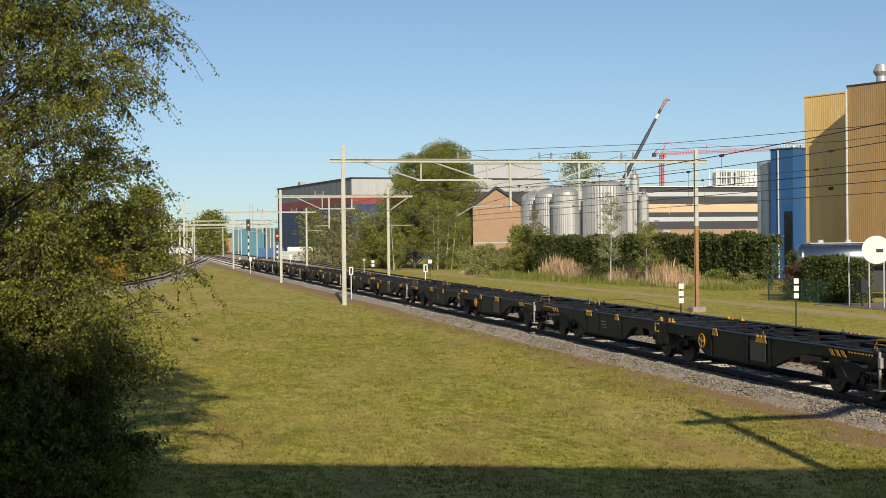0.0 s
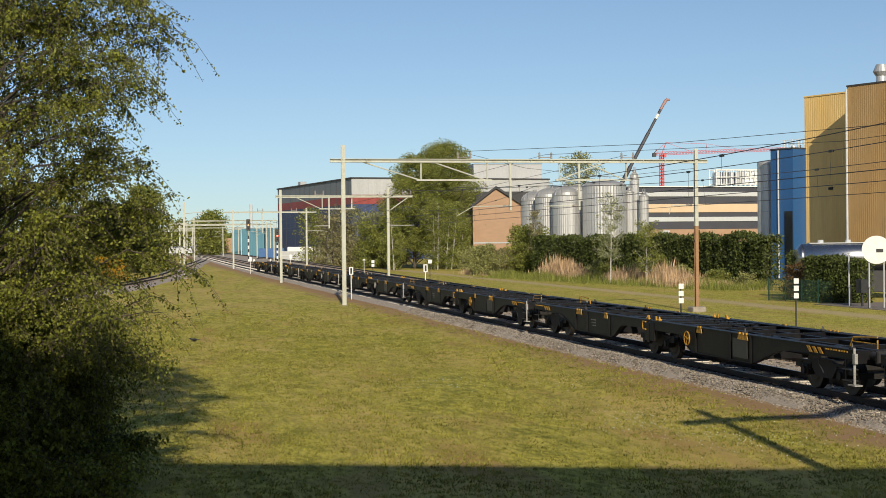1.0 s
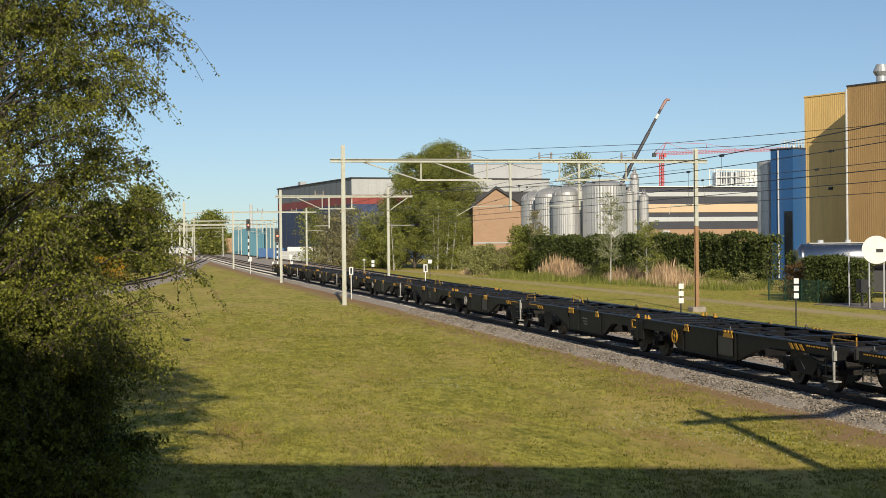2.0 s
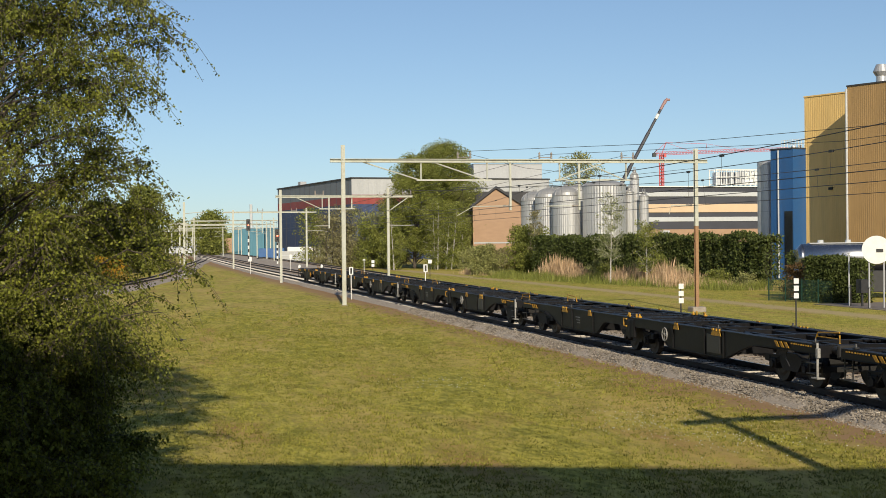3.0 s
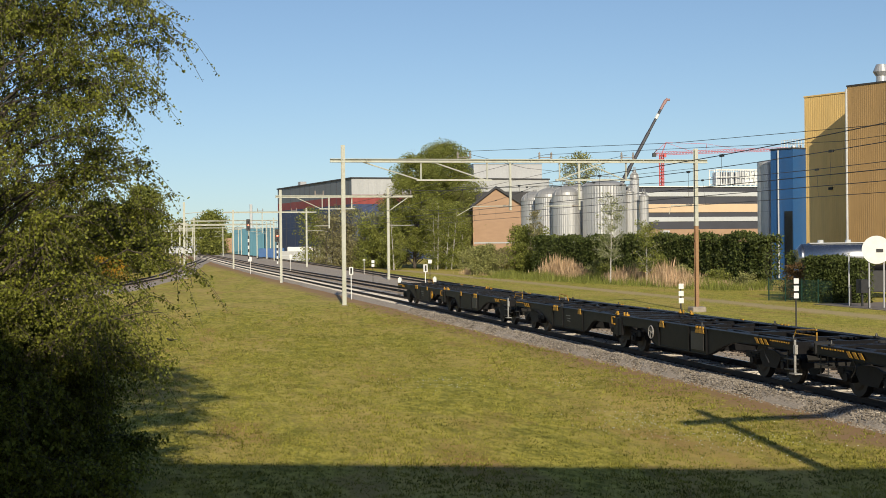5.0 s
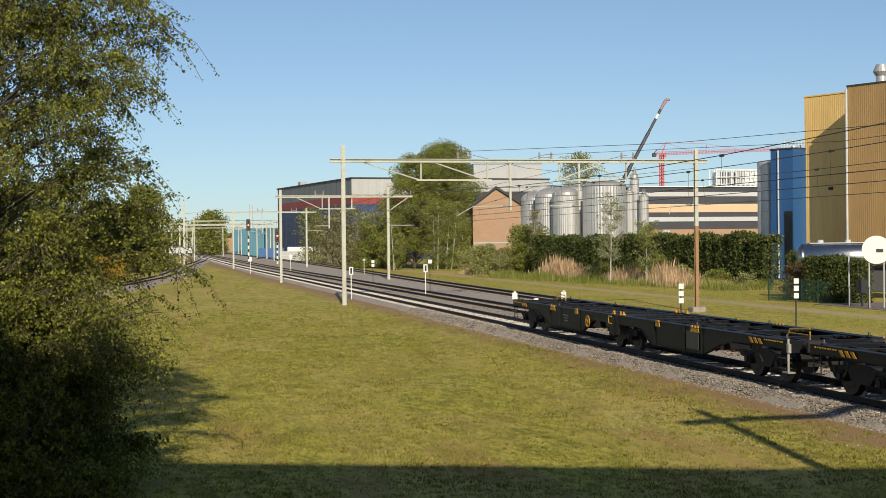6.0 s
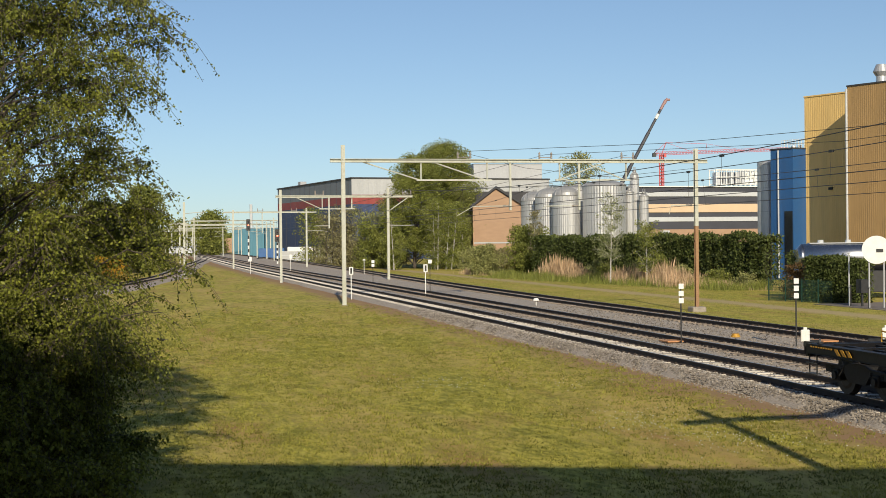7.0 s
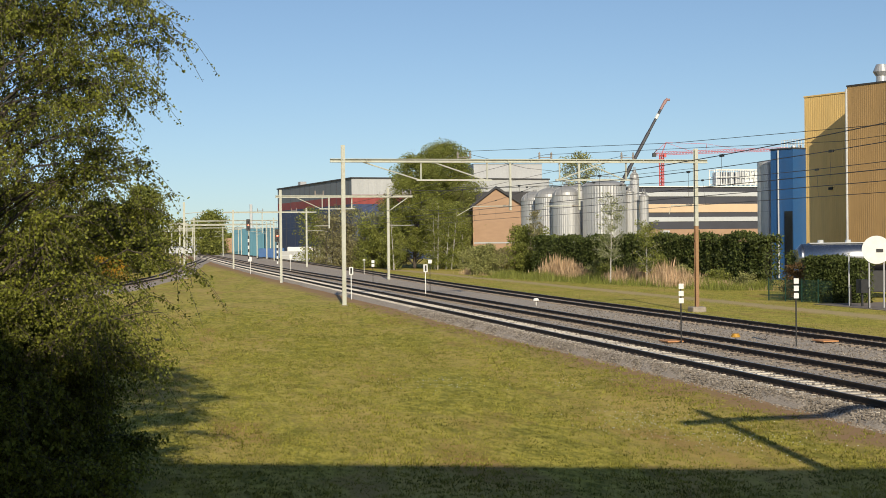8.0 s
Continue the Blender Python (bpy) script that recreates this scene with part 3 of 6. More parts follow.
                part("corner_post", bm, PALE_POST, top, "pale grey worn handrail post")
        s = 1 if d < 0 else -1
        bm = bmesh.new()
        gx = s * 0.62
        rod(bm, (gx, y0 + d * 0.15, 1.15), (gx, y0 + d * 0.15, 1.36), 0.02, sides=6)
        rod(bm, (gx, y0 + d * 0.15, 1.42), (gx, y0 + d * 1.25, 1.36), 0.02, sides=6)
        rod(bm, (gx, y0 + d * 1.25, 1.36), (gx, y0 + d * 1.40, 1.15), 0.02, sides=6)
        rod(bm, (gx, y0 + d * 0.15, 1.26), (gx, y0 + d * 1.32, 1.26), 0.016, sides=6)
        part("grab_rail", bm, SIGNAL_YELLOW, top, "yellow tubular grab rail")
        # container spigots
        for a in (0.35, 6.1, BODY - 0.35):
            for s in (-1, 1):
                bm = bmesh.new()
                bx(bm, s * (HW - 0.14) - 0.06, s * (HW - 0.14) + 0.06, y0 + d * a - 0.07, y0 + d * a + 0.07, 1.16, 1.21, 0.012)
                rod(bm, (s * (HW - 0.14), y0 + d * a, 1.20), (s * (HW - 0.14), y0 + d * a, 1.29), 0.04, 0.02, sides=8)
                part("spigot", bm, SIGNAL_YELLOW if a > 7 else DARK, top)
        # hoses at the end
        bm = bmesh.new()
        pts = [(-HW + 0.02, y0 + d * (1.6 + 0.12 * math.sin(i * 0.7)), 0.92 - 0.07 * i) for i in range(7)]
        for q0, q1 in zip(pts, pts[1:]):
            rod(bm, q0, q1, 0.015, sides=5)
        part("hose", bm, GREYPLATE, top)
    # brake wheels on each side, beside the joint
    for s in (-1, 1):
        for yy in ((-WAGON + 0.62 + 9.6) if s < 0 else (-0.62 - 9.6),):
            bm = bmesh.new()
            ring(bm, (s * (HW + 0.10), yy, 0.80), (1, 0, 0), 0.20, 0.020, 22)
            for k in range(4):
                a = k * math.pi / 2 + 0.3
                rod(bm, (s * (HW + 0.10), yy, 0.80), (s * (HW + 0.10), yy + 0.2 * math.cos(a), 0.80 + 0.2 * math.sin(a)), 0.014, sides=5)
            rod(bm, (s * HW, yy, 0.80), (s * (HW + 0.12), yy, 0.80), 0.04, sides=8)
            wheel = part("handwheel", bm, SIGNAL_YELLOW, top, "yellow spoked brake handwheel")
            brake_wheels.append(wheel)
    # joint between the two frames
    mid = -WAGON / 2
    for s in (-1, 1):
        bm = bmesh.new()
        bx(bm, s * HW - 0.05, s * HW + 0.05, mid - 0.42, mid + 0.36, 0.50, 1.10, 0.02)
        bx(bm, s * HW - 0.07, s * HW + 0.07, mid - 0.12, mid + 0.10, 0.45, 1.06, 0.02)
        part("side_bearer", bm, BLACK, top)
        bm = bmesh.new()
        x = s * (HW + 0.08)
        for q0, q1 in (((x, mid + 0.42, 0.86), (x, mid + 0.42, 1.10)), ((x, mid + 0.42, 1.10), (x, mid + 0.14, 1.10)), ((x, mid + 0.42, 0.86), (x, mid + 0.14, 0.86))):
            rod(bm, q0, q1, 0.022, sides=6)
        part("pull_handle", bm, SIGNAL_YELLOW, top, "small yellow handle")
        for e in (-0.32, 0.32):
            bm = bmesh.new()
            bx(bm, s * (HW - 0.10) - 0.028, s * (HW - 0.10) + 0.028, mid + e - 0.03, mid + e + 0.03, 1.16, 1.29, 0.008)
            part("end_stop", bm, SIGNAL_YELLOW, top, "yellow end stop")
    bm = bmesh.new()
    rod(bm, (0, mid, 0.86), (0, mid, 1.12), 0.42, sides=20)
    part("pivot", bm, BLACK, top)
    for y in (-0.62 - 1.9, mid, -WAGON + 0.62 + 1.9):
        build_bogie(top, y)
    return top


mat_lettering = mat("pale_lettering", (0.22, 0.22, 0.22), (0.1, 0.1, 0.1), 8.0, 0.6)
wagons = [build_wagon()]
for k in range(1, 9):
    wagons.append(copy_thing(wagons[0], pose(T1, 200 - k * WAGON, 0)))
# the last wagon runs the other way round: its brake wheels sit on the other frames
brake_wheels[0].location.y = WAGON - 1.24 - 19.85
brake_wheels[1].location.y = -(WAGON - 1.24 - 19.85)
# pale handwheels on the wagons ahead of the last
for w in wagons[1:4]:
    for ch in w.children:
        if ch.name.startswith("handwheel"):
            ch.data = ch.data.copy()
            ch.data.materials[0] = PALE_POST
            tagged(ch, "pale grey brake handwheel")
# tail boards on the last wagon
for s in (-1, 1):
    bm = bmesh.new()
    bx(bm, s * 1.12 - 0.12, s * 1.12 + 0.12, -0.16, -0.12, 1.16, 1.46, 0.015)
    bx(bm, s * 1.12 - 0.05, s * 1.12 + 0.05, -0.16, -0.12, 1.44, 1.52, 0.01)
    part("tail_board", bm, WHITE, wagons[0], "white reflective tail board")
    bm = bmesh.new()
    bx(bm, s * 1.12 - 0.04, s * 1.12 + 0.04, -0.66, -0.12, 1.05, 1.18)
    part("board_bracket", bm, DARK, wagons[0])
tagged(wagons[0], "last empty black container wagon with white tail boards")


# ---- overhead line ----
def h_mast(bm, x, y, z0, z1, w=0.24):
    """A rolled H section: two flanges and a web."""
    for s in (-1, 1):
        bx(bm, x - w / 2, x + w / 2, y + s * w / 2 - 0.012, y + s * w / 2 + 0.012, z0, z1)
    bx(bm, x - 0.012, x + 0.012, y - w / 2, y + w / 2, z0, z1)
    bx(bm, x - w / 2 - 0.02, x + w / 2 + 0.02, y - w / 2 - 0.02, y + w / 2 + 0.02, z1 - 1.0, z1 - 0.94)


def steady_arm(parent, x0, x1, y, z, wire_x):
    """Insulated arm from a drop post at x0 to x1, with the steady tube down to the contact wire."""
    bm = bmesh.new()
    rod(bm, (x0, y, z), (x1, y, z - 0.02), 0.035, sides=7)
    rod(bm, (x1, y, z - 0.02), (wire_x, y, 5.42), 0.022, sides=6)
    part("steady_arm", bm, MAST, parent)
    bm = bmesh.new()
    d = 1 if x1 > x0 else -1
    for i in range(5):
        rod(bm, (x0 + d * (0.12 + 0.09 * i), y, z), (x0 + d * (0.16 + 0.09 * i), y, z), 0.08, sides=10)
    part("insulator", bm, INSULATOR, parent)


def u_insulator(parent, x, y, z):
    bm = bmesh.new()
    for s in (-0.42, 0.42):
        for i in range(4):
            rod(bm, (x + s, y, z + 0.05 + 0.1 * i), (x + s, y, z + 0.12 + 0.1 * i), 0.075, sides=9)
        rod(bm, (x + s, y, z), (x + s, y, z + 0.5), 0.03, sides=6)
    rod(bm, (x - 0.42, y, z + 0.12), (x + 0.42, y, z + 0.12), 0.025, sides=6)
    part("insulator", bm, INSULATOR, parent)


def portal(y, xl, zl, xr, zr, beam, top_l, top_r, frames, arms, tops, label, rust=False, over=0.85, over_left=None):
    """A gantry across the tracks: masts on footings, a beam, trapezoid drop frames, drop posts with arms."""
    g = empty("catenary_portal", label=label, category="catenary portal", group="catenary portals")
    for x, z0, z1, r in ((xl, zl, top_l, False), (xr, zr, top_r, rust)):
        if r:
            bm = bmesh.new()
            h_mast(bm, x, y, z0, 4.6)
            part("mast", bm, MAST_RUST, g, "rust-stained lower mast")
            bm = bmesh.new()
            h_mast(bm, x, y, 4.6, z1)
            part("mast", bm, MAST, g)
        else:
            bm = bmesh.new()
            h_mast(bm, x, y, z0, z1)
            part("mast", bm, MAST, g)
        bm = bmesh.new()
        k = 0.5 if r else 0.24
        bx(bm, x - k, x + k, y - k, y + k, z0 - 0.5, z0 + (0.42 if r else 0.08), 0.06)
        part("footing", bm, FOOTING, g, "weathered concrete footing")
    bm = bmesh.new()
    a, b = xl - (over if over_left is None else over_left), xr + over
    for zz in (beam - 0.10, beam + 0.10):
        bx(bm, a, b, y - 0.15, y + 0.15, zz - 0.022, zz + 0.022)
    bx(bm, a, b, y - 0.012, y + 0.012, beam - 0.1, beam + 0.1)
    for i in range(int((b - a) / 1.6)):
        bx(bm, a + 0.8 + 1.6 * i - 0.012, a + 0.8 + 1.6 * i + 0.012, y - 0.14, y + 0.14, beam - 0.1, beam + 0.1)
    part("beam", bm, MAST, g)
    for x0, x1, s0, s1 in frames:
        bm = bmesh.new()
        zz = beam - 1.28
        bx(bm, x0 - 0.3, x1 + 0.3, y - 0.05, y + 0.05, zz - 0.05, zz + 0.05)
        rod(bm, (x0, y, zz), (x0, y, beam - 0.1), 0.055, sides=7)
        rod(bm, (x1, y, zz), (x1, y, beam - 0.1), 0.055, sides=7)
        rod(bm, (s0, y, beam - 0.1), (x0 - 0.1, y, zz), 0.045, sides=7)
        rod(bm, (s1, y, beam - 0.1), (x1 - 0.1, y, zz), 0.045, sides=7)
        part("drop_frame", bm, MAST, g)
    for x0, x1, wx in arms:
        if x0 < xr - 0.3:
            bm = bmesh.new()
            bx(bm, x0 - 0.07, x0 + 0.07, y - 0.07, y + 0.07, beam - 3.3, beam - 0.1)
            part("drop_post", bm, MAST, g)
        steady_arm(g, x0, x1, y, beam - 3.02, wx)
    for x in tops:
        u_insulator(g, x, y, beam + 0.12)
    return g


portal(89.6, 13.57, -0.45, 38.2, -1.4, 9.07, 10.08, 9.95, [(18.77, 23.28, 14.9, 19.6), (28.35, 33.1, 31.6, 30.2)], [(24.88, 22.3, 21.2), (29.72, 27.3, 26.8), (38.0, 36.4, 36.2)], [21.7, 27.35, 33.2], "pale green steel gantry spanning the tracks with drop frames", True)
second_portal = portal(142.0, 15.0, -0.45, 26.2, -0.3, 8.45, 9.15, 9.35, [(19.3, 22.4, 16.6, 22.4)], [(20.0, 18.4, 17.6), (26.2, 28.9, 28.5)], [19.0, 28.2], "pale steel gantry between the running lines", over=2.6, over_left=0.5)
strut = bmesh.new()
rod(strut, (26.25, 142, 6.9), (28.3, 142, 8.32), 0.05, sides=7)
part("brace", strut, MAST, second_portal)
portal(222.0, 15.9, -0.45, 27.6, -0.3, 8.6, 9.0, 9.2, [], [(20.5, 19.0, 18.4), (27.6, 30.1, 31.0)], [20.2, 25.6], "pale steel gantry far along the line", over=1.6)
portal(11.0, 10.9, -0.52, 38.0, -1.4, 9.07, 10.0, 9.9, [(18.77, 23.28, 14.9, 19.6)], [(24.88, 22.3, 21.2), (29.72, 27.3, 26.8)], [21.7], "pale green steel gantry beside the viewing house", over=0.95)
for k, (y, xl, xr) in enumerate(((300, 13.2, 30.2), (336, 1.0, 12.4), (356, 4.5, 31.5), (372, 14.5, 36.5), (404, 2.0, 13.6), (440, 12.5, 34.0), (466, 3.0, 20.0), (505, 12.0, 38.0), (545, 5.0, 30.0))):
    portal(y, xl, -0.5, xr, -0.4, 8.5, 9.1, 9.1, [], [], [], "distant pale steel gantry by the junction")


def single_mast(x, y, h, arm, label):
    m = empty("catenary_mast", x, y, ground_z(x, y) - 0.02, label=label, category="catenary mast", group="single catenary masts")
    bm = bmesh.new()
    h_mast(bm, 0, 0, 0, h)
    part("mast", bm, MAST, m)
    bm = bmesh.new()
    bx(bm, -0.4, 0.4, -0.4, 0.4, -0.4, 0.12, 0.05)
    part("footing", bm, FOOTING, m)
    if arm:
        bm = bmesh.new()
        rod(bm, (0, 0, h - 1.4), (arm, 0, h - 1.2), 0.04, sides=6)
        rod(bm, (0, 0, h - 2.6), (arm * 0.9, 0, h - 1.25), 0.035, sides=6)
        rod(bm, (0, 0, h - 2.7), (arm, 0, h - 2.9), 0.03, sides=6)
        part("bracket", bm, MAST, m)


single_mast(6.3, 169.9, 9.3, 2.6, "pale steel mast beside the curved siding")
single_mast(10.2, 300, 8.8, 2.4, "pale steel mast with bracket by the siding")
single_mast(-0.6, 272, 9.0, 2.4, "pale steel mast among lineside trees")
single_mast(3.0, 330, 9.0, 2.4, "pale steel mast by the station throat")
single_mast(31.5, 330, 9.0, -2.6, "pale steel mast behind the signals")
single_mast(8.0, 390, 9.0, 2.6, "pale steel mast in the station throat")
single_mast(27.0, 420, 9.0, -2.6, "pale steel mast in the station throat")


def wire(name, pts, r, parent):
    bm = bmesh.new()
    tube(bm, pts, r, sides=4)
    return part(name, bm, WIRE, parent)


def catenary(label, track, span, hi):
    """Messenger wire sagging between gantries, level contact wire, droppers."""
    c = empty("overhead_line", label=label, category="overhead wires", group="overhead lines")
    for ya, yb in zip(span, span[1:]):
        pts, n = [], 14
        for i in range(n + 1):
            t = i / n
            y = ya + (yb - ya) * t
            pts.append((track(y), y, hi - 0.95 * 4 * t * (1 - t)))
        wire("messenger_wire", pts, 0.013, c)
        zig = [(track(y) + (0.2 if i % 2 else -0.2), y, 5.36) for i, y in enumerate((ya, yb))]
        wire("contact_wire", zig, 0.012, c)
        for i in range(1, n, 2):
            q = pts[i]
            t = i / n
            x = zig[0][0] * (1 - t) + zig[1][0] * t
            wire("dropper", [q, (x, q[1], 5.36)], 0.006, c)
            bm = bmesh.new()
            bx(bm, q[0] - 0.03, q[0] + 0.03, q[1] - 0.12, q[1] + 0.12, q[2] - 0.05, q[2] + 0.03)
            part("clamp", bm, DARK, c)


SPANS = (11.0, 89.6, 142.0, 222.0, 300.0, 372.0)
catenary("black overhead wires above the concrete-sleeper track", lambda y: T1 + off1(y), SPANS, 7.15)
catenary("black overhead wires above the second track", lambda y: T2 + off1(y), SPANS, 7.3)
catenary("black overhead wires above the outer track", lambda y: T3 + off3(y) * 0.9, SPANS[:4], 7.4)
feeds = empty("feeder_wires", label="slack feeder wires strung over the gantry beams", category="overhead wires")
wire("feeder", [(21.7, 89.6, 9.7), (28.5, 70, 8.9), (38, 40, 8.6), (46, 11, 8.9)], 0.014, feeds)
wire("feeder", [(21.7, 89.6, 9.6), (26, 89.7, 8.6), (32, 89.8, 8.0), (38.2, 89.6, 8.6)], 0.013, feeds)
wire("feeder", [(27.35, 89.6, 9.5), (24, 105, 8.4), (20.5, 142, 7.3)], 0.013, feeds)
wire("feeder", [(33.2, 89.6, 9.5), (29.5, 115, 8.3), (28.2, 142, 8.6)], 0.013, feeds)
wire("feeder", [(27.35, 89.6, 9.5), (33.0, 60, 8.3), (39, 11, 8.8)], 0.013, feeds)


# ---- lineside posts and signals ----
def square_post(x, y, z, foot, n, size, label, gap=0.07):
    """Post with white square plates one above another."""
    p = empty("lineside_marker", x, y, foot, label=label, category="lineside marker", group="lineside markers")
    h = z - foot
    bm = bmesh.new()
    rod(bm, (0, 0, -0.3), (0, 0, h), 0.028, sides=8)
    part("post", bm, DARK, p)
    for i in range(n):
        bm = bmesh.new()
        zz = h - size / 2 - i * (size + gap)
        bx(bm, -size / 2, size / 2, -0.045, -0.03, zz - size / 2, zz + size / 2, 0.006)
        part("plate", bm, WHITE, p, "white square plate")
    return p


square_post(20.2, 48.9, 2.06, -0.25, 3, 0.20, "slim grey post with three white square plates")
square_post(23.9, 46.9, 2.25, -0.25, 3, 0.20, "slim grey post with three white square plates")
square_post(22.2, 128.5, 2.0, -0.25, 2, 0.28, "far post with two white plates beside the track")
square_post(23.4, 108.6, 2.25, -0.25, 1, 0.30, "dark post with one white plate beside the track")


def number_post(x, y, foot, h, label, bar=True):
    p = empty("distance_post", x, y, foot, label=label, category="lineside marker", group="white distance posts")
    bm = bmesh.new()
    rod(bm, (0, 0, -0.3), (0, 0, h), 0.035, sides=8)
    part("post", bm, WHITE, p)
    bm = bmesh.new()
    bx(bm, -0.15, 0.15, -0.06, -0.035, h - 0.55, h, 0.01)
    part("plate", bm, WHITE, p)
    if bar:
        bm = bmesh.new()
        bx(bm, -0.07, 0.07, -0.068, -0.062, h - 0.48, h - 0.07)
        part("marking", bm, DARK, p, "dark upright bar")


number_post(15.5, 99.0, -0.42, 2.35, "white post with a small plate beside the ballast")
number_post(20.4, 96.2, -0.25, 2.35, "white post with a small plate between the tracks")
number_post(15.4, 184, -0.42, 2.3, "white post with a plate by the ballast", False)
number_post(21.6, 192, -0.25, 2.3, "white post with a plate between the tracks", False)


def small_lamp_post(x, y, foot, h, material, label):
    p = empty("point_indicator", x, y, foot, label=label, category="lineside marker")
    bm = bmesh.new()
    rod(bm, (0, 0, -0.1), (0, 0, h - 0.12), 0.03, sides=8)
    part("post", bm, WHITE, p)
    bm = bmesh.new()
    rod(bm, (0, 0, h - 0.14), (0, 0, h), 0.20, 0.13, sides=14)
    part("head", bm, material, p)


small_lamp_post(24.2, 81.5, -0.27, 0.45, WHITE, "low white mushroom marker between tracks")
small_lamp_post(23.0, 50.2, -0.27, 0.30, SIGNAL_YELLOW, "low yellow cap beside the track")
small_lamp_post(29.2, 48.9, -0.42, 0.32, SIGNAL_YELLOW, "low yellow cap beside the outer track")
small_lamp_post(27.6, 166, -0.3, 1.9, WHITE, "thin pole with a white round head")
ORANGE_WOOD = mat("orange_board", (0.62, 0.30, 0.12), (0.42, 0.2, 0.09), 2.0, 0.7)
for x, y in ((20.05, 49.5), (25.45, 47.6)):
    bm = bmesh.new()
    bx(bm, -0.32, 0.32, -0.45, 0.45, 0, 0.05, 0.01)
    o = part("cable_cover", bm, ORANGE_WOOD)
    o.location = (x, y, -0.16)
    tagged(o, "orange-brown board lying on the sleepers", "cover board", "cover boards")


def glow(name, col, power):
    m = bpy.data.materials.new(name)
    m.use_nodes = True
    s = m.node_tree.nodes["Principled BSDF"]
    s.inputs["Base Color"].default_value = (*col, 1)
    s.inputs["Emission Color"].default_value, s.inputs["Emission Strength"].default_value = (*col, 1), power
    return m


RED_GLOW = glow("red_signal_light", (1.0, 0.12, 0.06), 6.0)


def rail_signal(x, y, h, label):
    s = empty("railway_signal", x, y, -0.35, label=label, category="railway signal", group="red railway signals")
    for i in range(8):
        bm = bmesh.new()
        rod(bm, (0, 0, h * 0.62 / 8 * i), (0, 0, h * 0.62 / 8 * (i + 1)), 0.16, sides=10)
        part("mast_band", bm, WHITE if i % 2 == 0 else DARK, s)
    bm = bmesh.new()
    rod(bm, (0, 0, h * 0.6), (0, 0, h), 0.10, sides=8)
    rod(bm, (0.25, 0.2, 0), (0.25, 0.2, h), 0.04, sides=6)
    part("ladder", bm, MAST, s)
    bm = bmesh.new()
    slab(bm, [(-0.15, h - 2.4), (0.15, h - 2.4), (0.15, h), (-0.15, h)], -0.42, 0.42)
    bmesh.ops.bevel(bm, geom=bm.edges[:], offset=0.06, segments=2, affect='EDGES')
    part("signal_head", bm, DARK, s, "black signal head")
    bm = bmesh.new()
    rod(bm, (0, -0.15, h - 1.25), (0, -0.20, h - 1.25), 0.15, sides=14)
    part("red_lamp", bm, RED_GLOW, s, "lit red signal lamp")
    bm = bmesh.new()
    for zz in (h - 0.6, h - 1.9):
        rod(bm, (0, -0.15, zz), (0, -0.18, zz), 0.13, sides=14)
    part("unlit_lamp", bm, BLACK, s)


rail_signal(23.9, 290, 9.0, "tall signal showing red on a black and white post")
rail_signal(27.0, 262, 6.6, "lower signal showing red on a black and white post")


# ---- trees and shrubs ----
LEAF_NEAR = leaf_mat("birch_leaf", (0.250, 0.268, 0.044), (0.105, 0.122, 0.021), 0.6)
LEAF_MID = leaf_mat("spring_leaf", (0.29, 0.305, 0.070), (0.13, 0.155, 0.036), 0.45)
LEAF_PALE = leaf_mat("young_leaf", (0.36, 0.36, 0.14), (0.24, 0.25, 0.09), 0.4)
LEAF_DARK = leaf_mat("hedge_leaf", (0.120, 0.145, 0.038), (0.052, 0.072, 0.020), 0.55)
LEAF_BROWN = leaf_mat("bare_twig_leaf", (0.31, 0.28, 0.14), (0.20, 0.185, 0.09), 0.4)
SILVER_LEAF = leaf_mat("silver_leaf", (0.34, 0.36, 0.18), (0.21, 0.235, 0.11), 0.4)
RED_LEAF = leaf_mat("reddish_leaf", (0.20, 0.115, 0.045), (0.10, 0.065, 0.025), 0.5)
VERGE_BLADE = leaf_mat("verge_blade", (0.36, 0.355, 0.085), (0.21, 0.215, 0.05), 0.35)
REED = leaf_mat("dry_reed", (0.70, 0.51, 0.33), (0.46, 0.33, 0.20), 0.45)


def leaves_mesh(name, centres, size, material, rng, parent, flat=0.6):
    """A small folded leaf, pointed at both ends, at every centre."""
    n = len(centres)
    c = np.asarray(centres)
    d = rng.normal(size=(n, 3))
    d[:, 2] -= flat
    d /= np.linalg.norm(d, axis=1)[:, None]
    e = np.cross(d, rng.normal(size=(n, 3)))
    e /= np.linalg.norm(e, axis=1)[:, None]
    L = size * (0.6 + 0.8 * rng.random(n))[:, None]
    v = np.empty((n, 4, 3))
    v[:, 0] = c
    v[:, 1] = c + d * L * 0.5 + e * L * 0.36
    v[:, 2] = c + d * L
    v[:, 3] = c + d * L * 0.45 - e * L * 0.36
    return raw(name, v.reshape(-1, 3), np.arange(n * 4).reshape(n, 4), material, parent)


def limb(bm, pts, r0, r1, sides=6):
    tube(bm, pts, max(r0, 0.004), max(r1, 0.004), sides)


